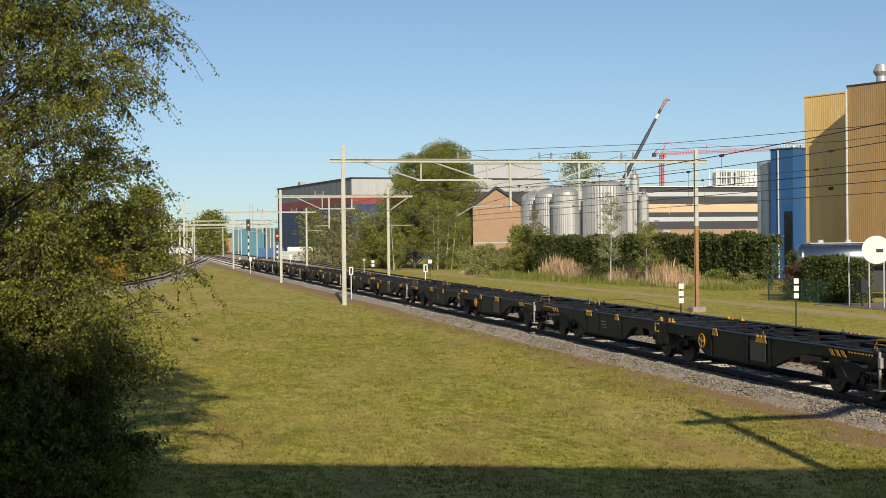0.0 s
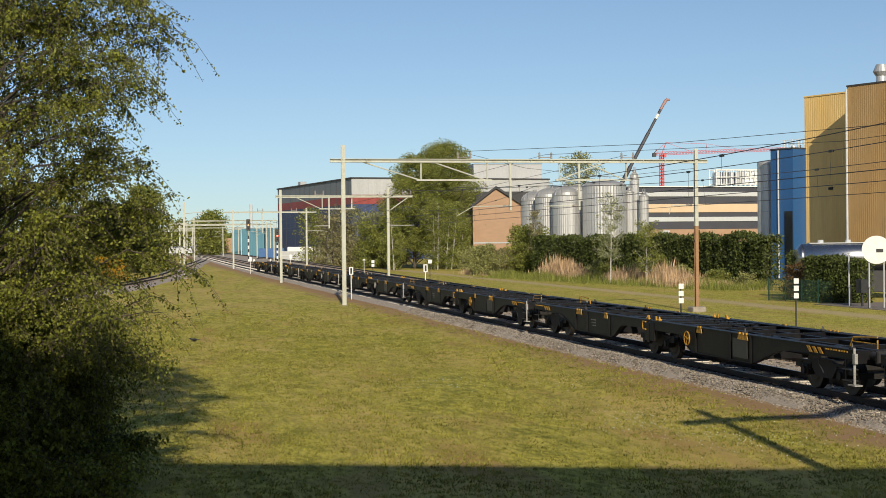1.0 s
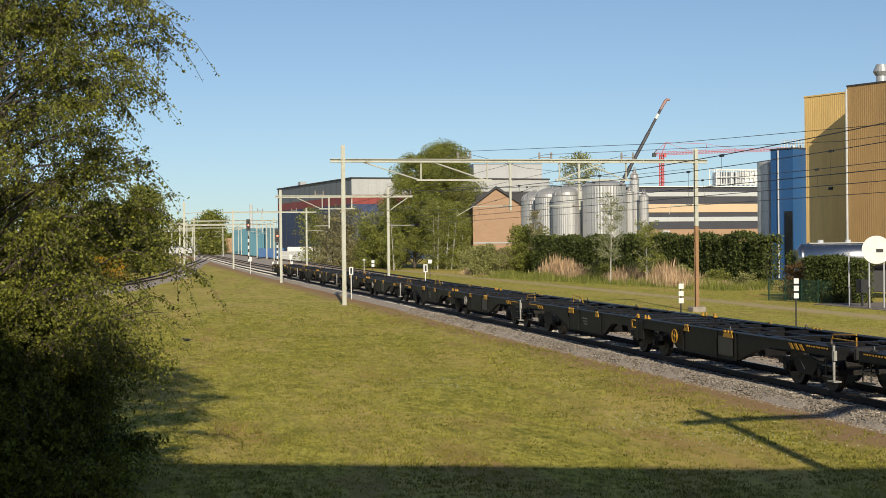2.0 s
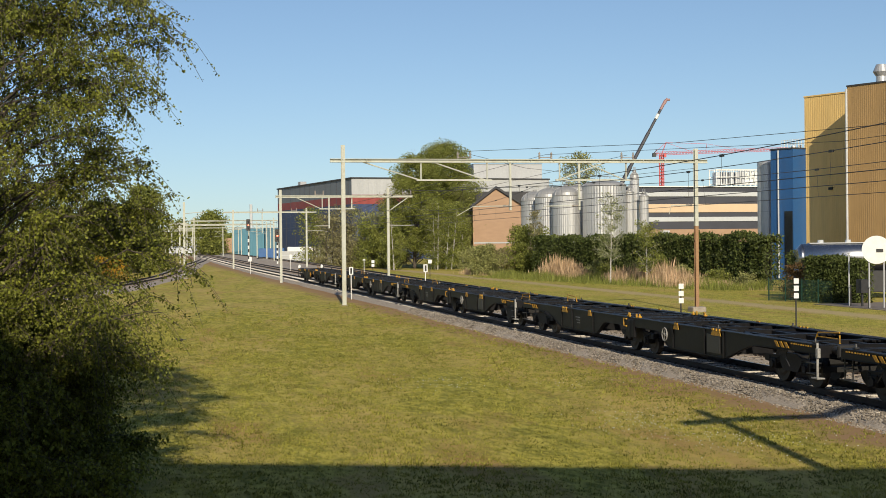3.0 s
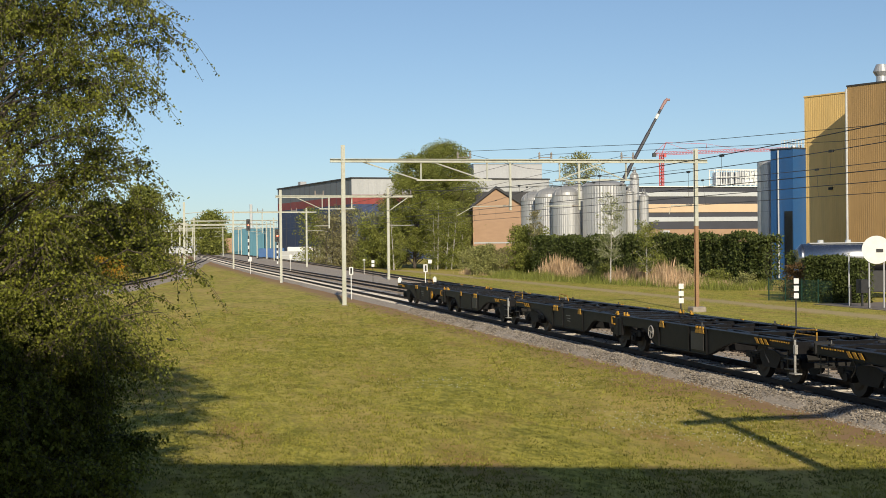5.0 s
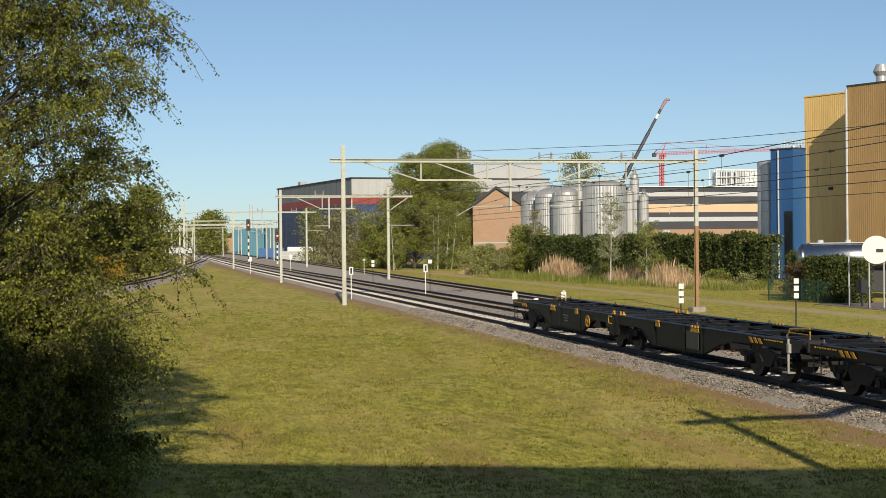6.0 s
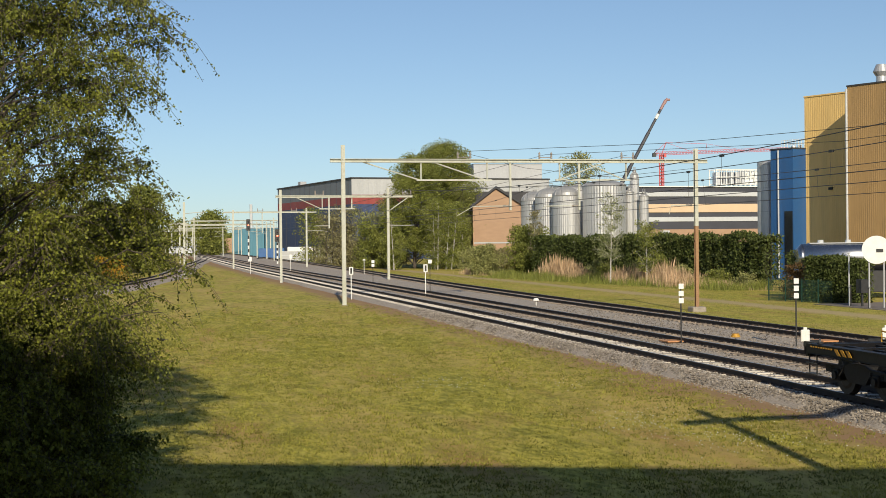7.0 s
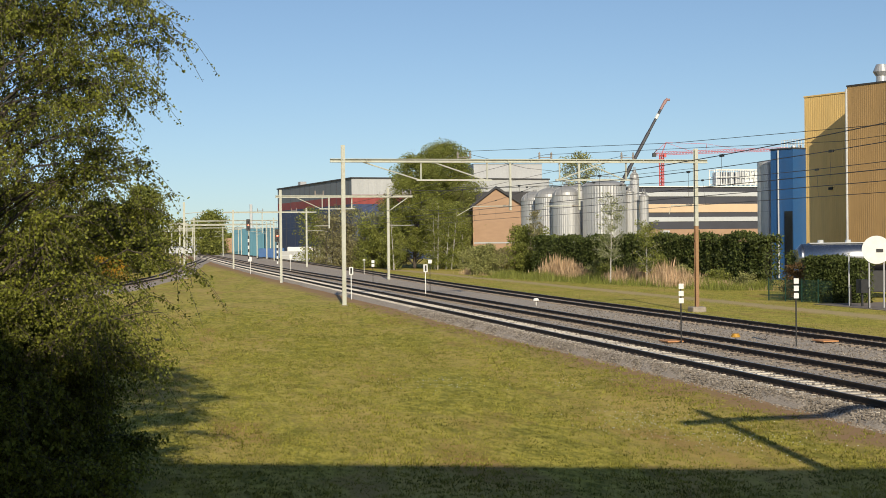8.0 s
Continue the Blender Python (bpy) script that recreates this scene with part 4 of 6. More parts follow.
def tree(label, x, y, z, height, radius, crown0, n_leaf, leaf, material, seed, limbs=40, trunk=0.16, bark=None, droop=0.0, spread=0.17, squash=1.0, category="tree", name="tree", group="", stems=1, twig_r=0.012, fat=0.75, dome=False):
    """Trunk, limbs and twigs; leaves gather in loose clumps in an uneven crown, with gaps between them.
    crown0: where the crown begins, as a share of the height; fat: how wide the crown stays towards its ends."""
    rng = np.random.default_rng(seed)
    t = empty(name, x, y, z, label=label, category=category, group=group)
    bm = bmesh.new()
    stem_pts = []
    for st in range(stems):
        lean = rng.normal(0, 0.02 if stems == 1 else 0.10, 2)
        base = np.zeros(2) if stems == 1 else rng.normal(0, radius * 0.22, 2)
        pts = [np.array([base[0] + lean[0] * height * k / 8 + rng.normal(0, 0.03), base[1] + lean[1] * height * k / 8 + rng.normal(0, 0.03), -0.3 + (height * 0.93 + 0.3) * k / 8]) for k in range(9)]
        limb(bm, [tuple(q) for q in pts], trunk, trunk * 0.2, 8)
        stem_pts.append(pts)
    lobes = rng.random(4) * 6.283
    centres, spans = [], []
    for i in range(limbs):
        h = (i + rng.random()) / limbs
        env = math.sin(math.pi * min(0.97, 0.10 + 0.86 * h)) ** (1 - fat)
        if dome:
            env = max(0.08, 1 - abs((h - 0.36) / 0.66) ** 2.6) ** 0.6
        a = i * 2.39996 + rng.normal(0, 0.3)
        bulge = 0.90 + 0.13 * math.sin(2 * a + lobes[0] + 3 * h) + 0.12 * math.sin(3 * a + lobes[1] - 5 * h)
        r = radius * env * bulge * (0.40 + 0.60 * rng.random() ** 0.55)
        zc = height * (crown0 + (0.98 - crown0) * h)
        e = np.array([math.cos(a) * r, math.sin(a) * r * squash, zc])
        pts = stem_pts[i % stems]
        k = (max(0.05, zc - 0.55 * r * (1 - droop)) + 0.3) / (height * 0.93 + 0.3) * 8
        k = min(7.9, max(0.3, k))
        b0 = pts[int(k)] + (pts[int(k) + 1] - pts[int(k)]) * (k - int(k))
        m1 = b0 * 0.6 + e * 0.4 + np.array([0, 0, 0.10 * r]) + rng.normal(0, 0.05 * radius, 3)
        m2 = b0 * 0.25 + e * 0.75 + np.array([0, 0, 0.06 * r]) + rng.normal(0, 0.05 * radius, 3)
        limb(bm, [tuple(b0), tuple(m1), tuple(m2), tuple(e)], max(twig_r, trunk * 0.30 * (1 - 0.6 * h)), twig_r * 0.6, 5)
        cr = spread * radius * (0.7 + 0.8 * rng.random())
        for _ in range(5):
            d = rng.normal(0, 1, 3)
            d *= cr * min(1.4, np.linalg.norm(d)) / np.linalg.norm(d)
            s = (m2, e)[rng.integers(2)]
            limb(bm, [tuple(s), tuple(s + d * 0.5 + rng.normal(0, 0.1, 3) * cr), tuple(s + d * 1.25 - np.array([0, 0, droop * cr]))], twig_r * 0.6, twig_r * 0.25, 3)
        centres.append(e)
        spans.append(cr)
        centres.append(m2)
        spans.append(cr * 0.85)
        centres.append(m1)
        spans.append(cr * 0.8)
    part("trunk", bm, bark or BARK, t)
    C, S = np.array(centres), np.array(spans)
    w = (0.16 + rng.random(len(C)) ** 2) * S ** 2
    idx = rng.choice(len(C), n_leaf, p=w / w.sum())
    g = rng.normal(0, 1, (n_leaf, 3))
    g *= (np.minimum(1.55, np.linalg.norm(g, axis=1)) / np.linalg.norm(g, axis=1))[:, None]
    c = C[idx] + g * S[idx][:, None] * np.array([1, 1, 0.7])
    if droop:
        hang = rng.random(n_leaf) < 0.15
        c[:, 2] -= np.where(hang, droop * rng.random(n_leaf) * radius * 0.45, 0)
    c[:, 2] = np.maximum(c[:, 2], 0.03)
    leaves_mesh("crown", c, leaf, material, rng, t)
    return t


def birch(label, x, y, z, height, radius, crown0, limbs, sprigs, leaf, material, seed, trunk=0.16, droop=0.5, per=26, reach=0.85, name="tree", category="tree", stems=1, ragged=0.35, bark=None):
    """Limbs that carry hanging sprigs, each with its leaves along it, so that the crown breaks up into tassels with gaps."""
    rng = np.random.default_rng(seed)
    t = empty(name, x, y, z, label=label, category=category)
    bm = bmesh.new()
    roots = []
    for st in range(stems):
        lean = rng.normal(0, 0.02 if stems == 1 else 0.12, 2)
        base = np.zeros(2) if stems == 1 else rng.normal(0, radius * 0.3, 2)
        pts = [np.array([base[0] + lean[0] * height * k / 8 + rng.normal(0, 0.04), base[1] + lean[1] * height * k / 8 + rng.normal(0, 0.04), -0.3 + (height * 0.95 + 0.3) * k / 8]) for k in range(9)]
        limb(bm, [tuple(q) for q in pts], trunk, trunk * 0.2, 8)
        roots.append(pts)
    C = []
    for i in range(limbs):
        h = (i + rng.random()) / limbs
        a = i * 2.39996 + rng.normal(0, 0.35)
        env = min(1.0, 0.80 + 1.6 * h) * min(1.0, 0.35 + 2.2 * (1 - h))
        r = radius * env * (1 - ragged * rng.random()) * (0.45 + 0.55 * rng.random() ** 0.45)
        e = np.array([math.cos(a) * r, math.sin(a) * r, height * (crown0 + (0.97 - crown0) * h)])
        pts = roots[i % stems]
        k = min(7.9, max(0.3, (max(0.05, e[2] - 0.7 * r * (1 - 0.5 * droop)) + 0.3) / (height * 0.95 + 0.3) * 8))
        b0 = pts[int(k)] + (pts[int(k) + 1] - pts[int(k)]) * (k - int(k))
        m1 = b0 * 0.6 + e * 0.4 + np.array([0, 0, 0.14 * r]) + rng.normal(0, 0.05 * radius, 3)
        m2 = b0 * 0.25 + e * 0.75 + np.array([0, 0, 0.12 * r]) + rng.normal(0, 0.05 * radius, 3)
        limb(bm, [tuple(b0), tuple(m1), tuple(m2), tuple(e)], max(0.010, trunk * 0.20 * (1 - 0.6 * h)), 0.005, 5)
        out = np.array([math.cos(a), math.sin(a), 0.15])
        full = 0.35 + 1.3 * rng.random() ** 1.4
        for _ in range(max(2, int(sprigs * full))):
            f = rng.random() ** 0.7
            s0 = (m1 + (m2 - m1) * f * 2) if f < 0.5 else (m2 + (e - m2) * (f - 0.5) * 2)
            L = reach * (0.35 + 0.65 * rng.random()) * (0.8 + 0.4 * f)
            d = out * (0.2 + 0.9 * f) + rng.normal(0, 0.65, 3)
            d /= np.linalg.norm(d)
            m = s0 + d * L * 0.5 + np.array([0, 0, -0.10 * droop * L])
            q = s0 + d * L * 0.9 + np.array([0, 0, -0.65 * droop * L])
            limb(bm, [tuple(s0), tuple(m), tuple(q)], 0.0045, 0.004, 3)
            u = rng.random(per) ** 0.75
            c = s0 + np.outer(u, m - s0) * 2 * (1 - u)[:, None] + np.outer(u * u, q - s0)
            C.append(c + rng.normal(0, 0.75 * leaf, (per, 3)))
    part("trunk", bm, bark or BARK, t)
    c = np.concatenate(C)
    c[:, 2] = np.maximum(c[:, 2], 0.03)
    leaves_mesh("crown", c, leaf, material, rng, t, flat=0.9)
    return t


# the trees close to the viewer, at the edge of the lawn
birch("large green birch in young leaf beside the house", -2.6, 24.9, -0.55, 12.5, 3.9, 0.12, 210, 40, 0.050, LEAF_NEAR, 19, trunk=0.17, droop=0.7, per=34, reach=0.95, ragged=0.38)
birch("second green birch crowded behind the first", -3.7, 27.4, -0.55, 12.0, 4.0, 0.10, 120, 36, 0.054, LEAF_NEAR, 13, trunk=0.14, droop=0.5, per=30, reach=1.0)
birch("leafy green shrub at the foot of the birch", -2.35, 24.6, -0.55, 3.6, 3.0, 0.05, 90, 38, 0.064, LEAF_NEAR, 12, trunk=0.05, droop=0.3, per=32, reach=0.8, name="shrub", category="shrub", stems=4, ragged=0.5)

# trees and bushes beyond the tracks
tree("tall broad green tree behind the tracks", 56.4, 250, LOW, 23.4, 8.7, 0.16, 115000, 0.205, LEAF_MID, 21, limbs=130, trunk=0.45, twig_r=0.03, dome=True, spread=0.10)
tree("broad green tree leaning on the tall one", 51.4, 252, LOW, 21.3, 6.9, 0.14, 72000, 0.205, LEAF_MID, 24, limbs=90, trunk=0.35, twig_r=0.03, dome=True, spread=0.11)
tree("leafy olive tree under the tall crown", 60.0, 248, LOW, 14.0, 4.2, 0.14, 15000, 0.25, LEAF_PALE, 25, limbs=50, trunk=0.2, twig_r=0.02, fat=0.3, spread=0.17)
for k, (x, y, h, r) in enumerate(((52.4, 240, 12.6, 2.8), (54.8, 239, 11.4, 2.9), (57.2, 241, 12.0, 2.6), (45.6, 243, 9.4, 2.4))):
    tree("slim young birch with thin pale stems", x, y, LOW, h, r, 0.05, 9500, 0.21, LEAF_MID, 220 + k, limbs=46, trunk=0.12, stems=2, bark=BIRCH_BARK, fat=0.02, spread=0.20, group="young birches")
for k, (x, y, h, r, n, m) in enumerate(((37.5, 268, 10.5, 3.8, 3600, LEAF_BROWN), (42.0, 275, 12.5, 4.2, 5000, LEAF_BROWN), (46.0, 272, 11.5, 4.2, 6000, LEAF_PALE), (49.0, 262, 14.0, 4.4, 5000, LEAF_BROWN), (44.5, 258, 9.0, 3.6, 7500, LEAF_MID), (38.0, 292, 12.5, 4.2, 6500, LEAF_MID), (52.5, 276, 13.0, 4.0, 4200, LEAF_BROWN), (40.5, 262, 6.0, 3.0, 3600, LEAF_BROWN))):
    tree("half-bare brownish birch in early leaf" if m is LEAF_BROWN else "green young tree in the lineside thicket", x, y, LOW, h, r, 0.05, n, 0.30, m, 30 + k, limbs=44, trunk=0.13, stems=3, twig_r=0.03, group="lineside thicket")
tree("dense rounded green bush beside the hedge", 55.2, 190, LOW, 7.0, 3.1, 0.03, 17000, 0.24, LEAF_MID, 41, limbs=60, trunk=0.09, stems=4, category="bush", name="bush")
tree("dense dark green bush beside the hedge", 57.6, 186, LOW, 5.6, 2.6, 0.03, 12000, 0.22, LEAF_MID, 42, limbs=46, trunk=0.08, stems=4, category="bush", name="bush")
tree("low olive bush in the rough grass", 50.3, 195, LOW, 4.2, 2.4, 0.02, 9000, 0.22, LEAF_PALE, 43, limbs=40, trunk=0.06, stems=4, category="bush", name="bush")
tree("low pale shrub before the brick hall", 56.3, 226, LOW, 4.0, 2.6, 0.02, 7000, 0.24, LEAF_PALE, 48, limbs=34, trunk=0.06, stems=4, category="bush", name="bush")
tree("low pale shrub before the brick hall", 60.8, 224, LOW, 3.4, 2.4, 0.02, 6000, 0.24, LEAF_BROWN, 49, limbs=34, trunk=0.06, stems=4, category="bush", name="bush")
tree("slim young birch with pale bark before the hedge", 53.2, 149.5, LOW, 10.4, 1.9, 0.30, 4600, 0.12, SILVER_LEAF, 44, limbs=34, trunk=0.10, bark=BIRCH_BARK)
tree("slim young birch with pale bark before the hedge", 55.3, 143.4, LOW, 7.4, 1.8, 0.22, 3200, 0.16, LEAF_MID, 45, limbs=28, trunk=0.08, bark=BIRCH_BARK)
tree("slim pale birch beside the green bush", 54.6, 184, LOW, 9.2, 1.5, 0.40, 2600, 0.14, LEAF_BROWN, 46, limbs=22, trunk=0.08, bark=BIRCH_BARK)
tree("half-bare tree rising behind the silos", 95.0, 287, LOW, 23.5, 4.8, 0.5, 5200, 0.36, LEAF_PALE, 47, limbs=46, trunk=0.25, twig_r=0.04)
# lineside growth on the near side, far off
for k, (x, y, h, r, n, m) in enumerate(((2.0, 205, 13.0, 3.6, 15000, LEAF_MID), (-4.5, 200, 10.5, 3.8, 13000, LEAF_NEAR), (-9.5, 184, 9.5, 3.8, 11000, LEAF_MID), (-14.0, 174, 11.5, 4.4, 10000, LEAF_NEAR), (-20.0, 165, 12.0, 5.0, 7000, LEAF_MID), (-1.5, 240, 11.0, 4.4, 9000, LEAF_MID), (26.0, 470, 15.0, 6.0, 7500, LEAF_MID), (18.0, 560, 13.0, 7.0, 6000, LEAF_NEAR), (3.0, 520, 12.0, 7.0, 6000, LEAF_MID), (-14.0, 480, 13.0, 8.0, 6000, LEAF_NEAR), (34.0, 600, 13.0, 8.0, 5000, LEAF_MID))):
    tree("leafy green tree beside the railway", x, y, -0.55, h, r, 0.03, n, 0.30 if y < 300 else 0.62, m, 60 + k, limbs=56, trunk=0.2, stems=2, twig_r=0.03, group="lineside trees")
for k, (x, y, h, r) in enumerate(((55.6, 160, 2.6, 1.5), (55.2, 157, 2.2, 1.4), (57.0, 150, 2.3, 1.4), (57.6, 145.5, 3.4, 1.3), (58.4, 140.5, 2.2, 1.3), (59.6, 134, 1.8, 1.5), (60.6, 129, 1.5, 1.4))):
    tree("scrubby green bush among the dry reeds", x, y, LOW, h, r, 0.02, 3600, 0.15, LEAF_MID if k % 2 else LEAF_PALE, 300 + k, limbs=26, trunk=0.03, stems=4, category="bush", name="bush", group="bushes among the reeds")
GORSE = leaf_mat("yellow_bloom", (0.60, 0.36, 0.03), (0.40, 0.24, 0.03), 0.3)
tree("shrub covered in yellow-orange bloom", -2.3, 150, -0.55, 3.0, 1.8, 0.03, 3500, 0.16, GORSE, 81, limbs=26, trunk=0.05, stems=4, category="bush", name="bush")


def hedge(label, path, width, height, n, leaf, seed, material):
    """A clipped hedge: stems inside, leaves gathered near its faces, ragged top."""
    rng = np.random.default_rng(seed)
    h = empty("hedge", label=label, category="hedge")
    P = np.array(path, float)
    seg = np.linalg.norm(np.diff(P, axis=0), axis=1)
    cum = np.concatenate([[0], np.cumsum(seg)])
    s = rng.random(n) * (cum[-1] + 1.6) - 0.8
    px, py = np.interp(s, cum, P[:, 0]), np.interp(s, cum, P[:, 1])
    k = np.clip(np.searchsorted(cum, s) - 1, 0, len(seg) - 1)
    tx, ty = np.diff(P[:, 0])[k] / seg[k], np.diff(P[:, 1])[k] / seg[k]
    top = height * (0.93 + 0.05 * np.sin(s * 0.8) + 0.03 * np.sin(s * 3.1))
    col = 0.5 + 0.5 * np.sin(s * 2.2 + 1.5 * np.sin(s * 0.7))       # single plants bulge
    face = rng.random(n)
    side = np.where(face < 0.6, 1, np.where(face < 0.75, -1, rng.uniform(-1, 1, n)))
    ends = (s < 0) | (s > cum[-1])
    side = np.where(ends, rng.uniform(-1, 1, n), side)
    z = np.where(face < 0.75, rng.random(n) ** 0.8, 0.93 + 0.07 * rng.random(n)) * top
    dd = side * width / 2 * (0.8 + 0.25 * col) + rng.normal(0, 0.14, n)
    along = rng.normal(0, 0.18, n)
    c = np.stack([px + ty * dd + tx * along, py - tx * dd + ty * along, LOW + z], 1)
    leaves_mesh("foliage", c, leaf, material, rng, h)
    bm = bmesh.new()
    for q in np.arange(0, cum[-1], 0.9):
        x, y = np.interp(q, cum, P[:, 0]), np.interp(q, cum, P[:, 1])
        rod(bm, (x, y, LOW - 0.1), (x + rng.normal(0, 0.1), y + rng.normal(0, 0.1), LOW + height * 0.85), 0.06, 0.03, sides=5)
    part("stems", bm, BARK, h)
    # boxes filling the hedge; their near-black colour stands for the shade inside
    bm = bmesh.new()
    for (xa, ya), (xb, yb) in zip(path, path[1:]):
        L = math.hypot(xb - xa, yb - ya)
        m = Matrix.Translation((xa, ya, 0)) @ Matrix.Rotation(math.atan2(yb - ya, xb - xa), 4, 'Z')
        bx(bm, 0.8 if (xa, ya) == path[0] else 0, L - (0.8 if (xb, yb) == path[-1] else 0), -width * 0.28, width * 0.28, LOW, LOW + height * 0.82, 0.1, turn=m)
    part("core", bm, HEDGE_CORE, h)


HEDGE_CORE = mat("hedge_core_shade", (0.03, 0.035, 0.015), (0.012, 0.015, 0.008), 3.0, 0.95, 1.0, 12.0)
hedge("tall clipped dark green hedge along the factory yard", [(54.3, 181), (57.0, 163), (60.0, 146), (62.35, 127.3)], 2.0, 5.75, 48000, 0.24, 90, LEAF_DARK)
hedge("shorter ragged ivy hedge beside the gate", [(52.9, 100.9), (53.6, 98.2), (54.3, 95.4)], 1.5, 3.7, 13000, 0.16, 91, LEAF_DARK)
tree("low bush with reddish-brown young leaves beside the ivy", 52.6, 103.4, LOW, 3.0, 1.1, 0.02, 3600, 0.13, RED_LEAF, 92, limbs=30, trunk=0.04, stems=4, category="bush", name="bush")
tree("tangle of dark climbing ivy at the end of the hedge", 54.6, 107.0, LOW, 3.8, 1.3, 0.02, 4200, 0.15, LEAF_DARK, 93, limbs=34, trunk=0.04, stems=3, category="bush", name="bush")


def reeds():
    rng = np.random.default_rng(77)
    n = 30000
    spots = np.array([(54.0, 172), (54.5, 168), (55.0, 163), (55.6, 152), (56.4, 147), (57.2, 142), (56.0, 139), (58.0, 136), (50.0, 200), (59.0, 131), (56.5, 156)])
    tall = np.array([3.7, 3.5, 2.4, 2.5, 2.9, 3.3, 2.6, 1.9, 1.8, 1.2, 1.6])
    wgt = np.array([3, 2.6, 1.2, 1.6, 2.0, 2.6, 1.4, 1.2, 1.0, 0.8, 0.9])
    k = rng.choice(len(spots), n, p=wgt / wgt.sum())
    x = spots[k, 0] + rng.normal(0, 0.7, n)
    y = spots[k, 1] + rng.normal(0, 3.2, n)
    fringe = np.exp(-((y - spots[k, 1]) / 3.4) ** 2)
    ragged = 0.72 + 0.28 * np.sin(y * 2.3 + 2 * np.sin(y * 0.9)) * np.sin(y * 5.1)
    h = tall[k] * (0.30 + 0.70 * rng.random(n)) * (0.45 + 0.55 * fringe) * ragged
    a = rng.random(n) * 6.283
    w = 0.008 + 0.016 * rng.random(n)
    ln = rng.normal(0, 0.075, (n, 2)) * h[:, None]
    v = np.empty((n, 4, 3))
    v[:, 0] = np.stack([x - np.cos(a) * w, y - np.sin(a) * w, np.full(n, LOW - 0.05)], 1)
    v[:, 1] = np.stack([x + np.cos(a) * w, y + np.sin(a) * w, np.full(n, LOW - 0.05)], 1)
    v[:, 2] = np.stack([x + ln[:, 0] * 0.6 + np.cos(a) * w, y + ln[:, 1] * 0.6 + np.sin(a) * w, LOW + h * 0.75], 1)
    v[:, 3] = np.stack([x + ln[:, 0], y + ln[:, 1], LOW + h], 1)
    tagged(raw("reeds", v.reshape(-1, 3), np.arange(n * 4).reshape(n, 4), REED), "tall dry straw-coloured reeds before the hedge", "reeds", kind="stuff")
    m = 60000
    t = rng.random(m)
    y = 124 + 62 * t
    x = np.interp(y, [124, 146, 163, 186], [60.8, 58.0, 55.0, 52.4]) - np.abs(rng.normal(0, 2.2, m))
    h = (0.25 + 1.1 * rng.random(m) ** 3) * (0.75 + 0.45 * np.sin(y * 0.55) * np.sin(y * 0.21 + x))
    a = rng.random(m) * 6.283
    w = 0.015 + 0.025 * rng.random(m)
    v = np.empty((m, 3, 3))
    v[:, 0] = np.stack([x - np.cos(a) * w, y - np.sin(a) * w, np.full(m, LOW - 0.05)], 1)
    v[:, 1] = np.stack([x + np.cos(a) * w, y + np.sin(a) * w, np.full(m, LOW - 0.05)], 1)
    v[:, 2] = np.stack([x + rng.normal(0, 0.15, m), y + rng.normal(0, 0.15, m), LOW + h], 1)
    tagged(raw("rough_grass", v.reshape(-1, 3), np.arange(m * 3).reshape(m, 3), LEAF_MID), "unmown rough grass at the foot of the hedge", "grass", kind="stuff")


def verge_grass():
    """Uneven tufts over the mown verge between the outer track and the hedge."""
    rng = np.random.default_rng(78)
    m = 170000
    y = 58 + 150 * rng.random(m) ** 1.25
    x = 29.3 + np.array([off3(b) for b in y]) + 26 * rng.random(m)
    edge = np.interp(y, [58, 104, 124, 146, 163, 186, 210], [52, 50.5, 60, 58.0, 55.0, 52.4, 50])
    keep = (x < edge) & (np.abs(x - 46.0) > 0.9)
    x, y = x[keep], y[keep]
    m = len(x)
    z = np.array([ground_z(a, b) for a, b in zip(x, y)])
    clump = 0.5 + 0.5 * np.sin(x * 1.1 + 1.7 * np.sin(y * 0.31)) * np.sin(y * 0.42 + x * 0.3)
    h = (0.025 + 0.09 * rng.random(m) ** 2) * (0.4 + 0.9 * clump)
    a = rng.random(m) * 6.283
    w = 0.008 + 0.014 * rng.random(m)
    v = np.empty((m, 3, 3))
    v[:, 0] = np.stack([x - np.cos(a) * w, y - np.sin(a) * w, z - 0.02], 1)
    v[:, 1] = np.stack([x + np.cos(a) * w, y + np.sin(a) * w, z - 0.02], 1)
    v[:, 2] = np.stack([x + rng.normal(0, 0.06, m), y + rng.normal(0, 0.06, m), z + h], 1)
    tagged(raw("verge_grass", v.reshape(-1, 3), np.arange(m * 3).reshape(m, 3), VERGE_BLADE), "tufted bright green grass on the verge", "grass", kind="stuff")


reeds()
verge_grass()


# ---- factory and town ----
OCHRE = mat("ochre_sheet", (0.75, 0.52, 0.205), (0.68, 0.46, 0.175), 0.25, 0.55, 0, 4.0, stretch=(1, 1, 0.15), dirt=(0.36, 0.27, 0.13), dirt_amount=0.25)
# the ochre at half tone: this face's grazing shade put into the colour
OCHRE_SHADED = mat("ochre_shaded_sheet", (0.40, 0.255, 0.11), (0.33, 0.21, 0.09), 0.25, 0.55, 0, 4.0, stretch=(1, 1, 0.15), dirt=(0.22, 0.16, 0.09), dirt_amount=0.25)
BLUE = mat("blue_sheet", (0.028, 0.110, 0.29), (0.022, 0.09, 0.25), 0.3, 0.5, 0, 4.0, dirt=(0.05, 0.1, 0.2), dirt_amount=0.3)
# navy lifted for distance haze, red dimmed for the grazing sun
NAVY = mat("navy_sheet", (0.038, 0.062, 0.140), (0.030, 0.048, 0.115), 0.1, 0.6, 0, 2.0)
RED_BAND = mat("red_band", (0.27, 0.050, 0.045), (0.22, 0.04, 0.035), 0.2, 0.6)
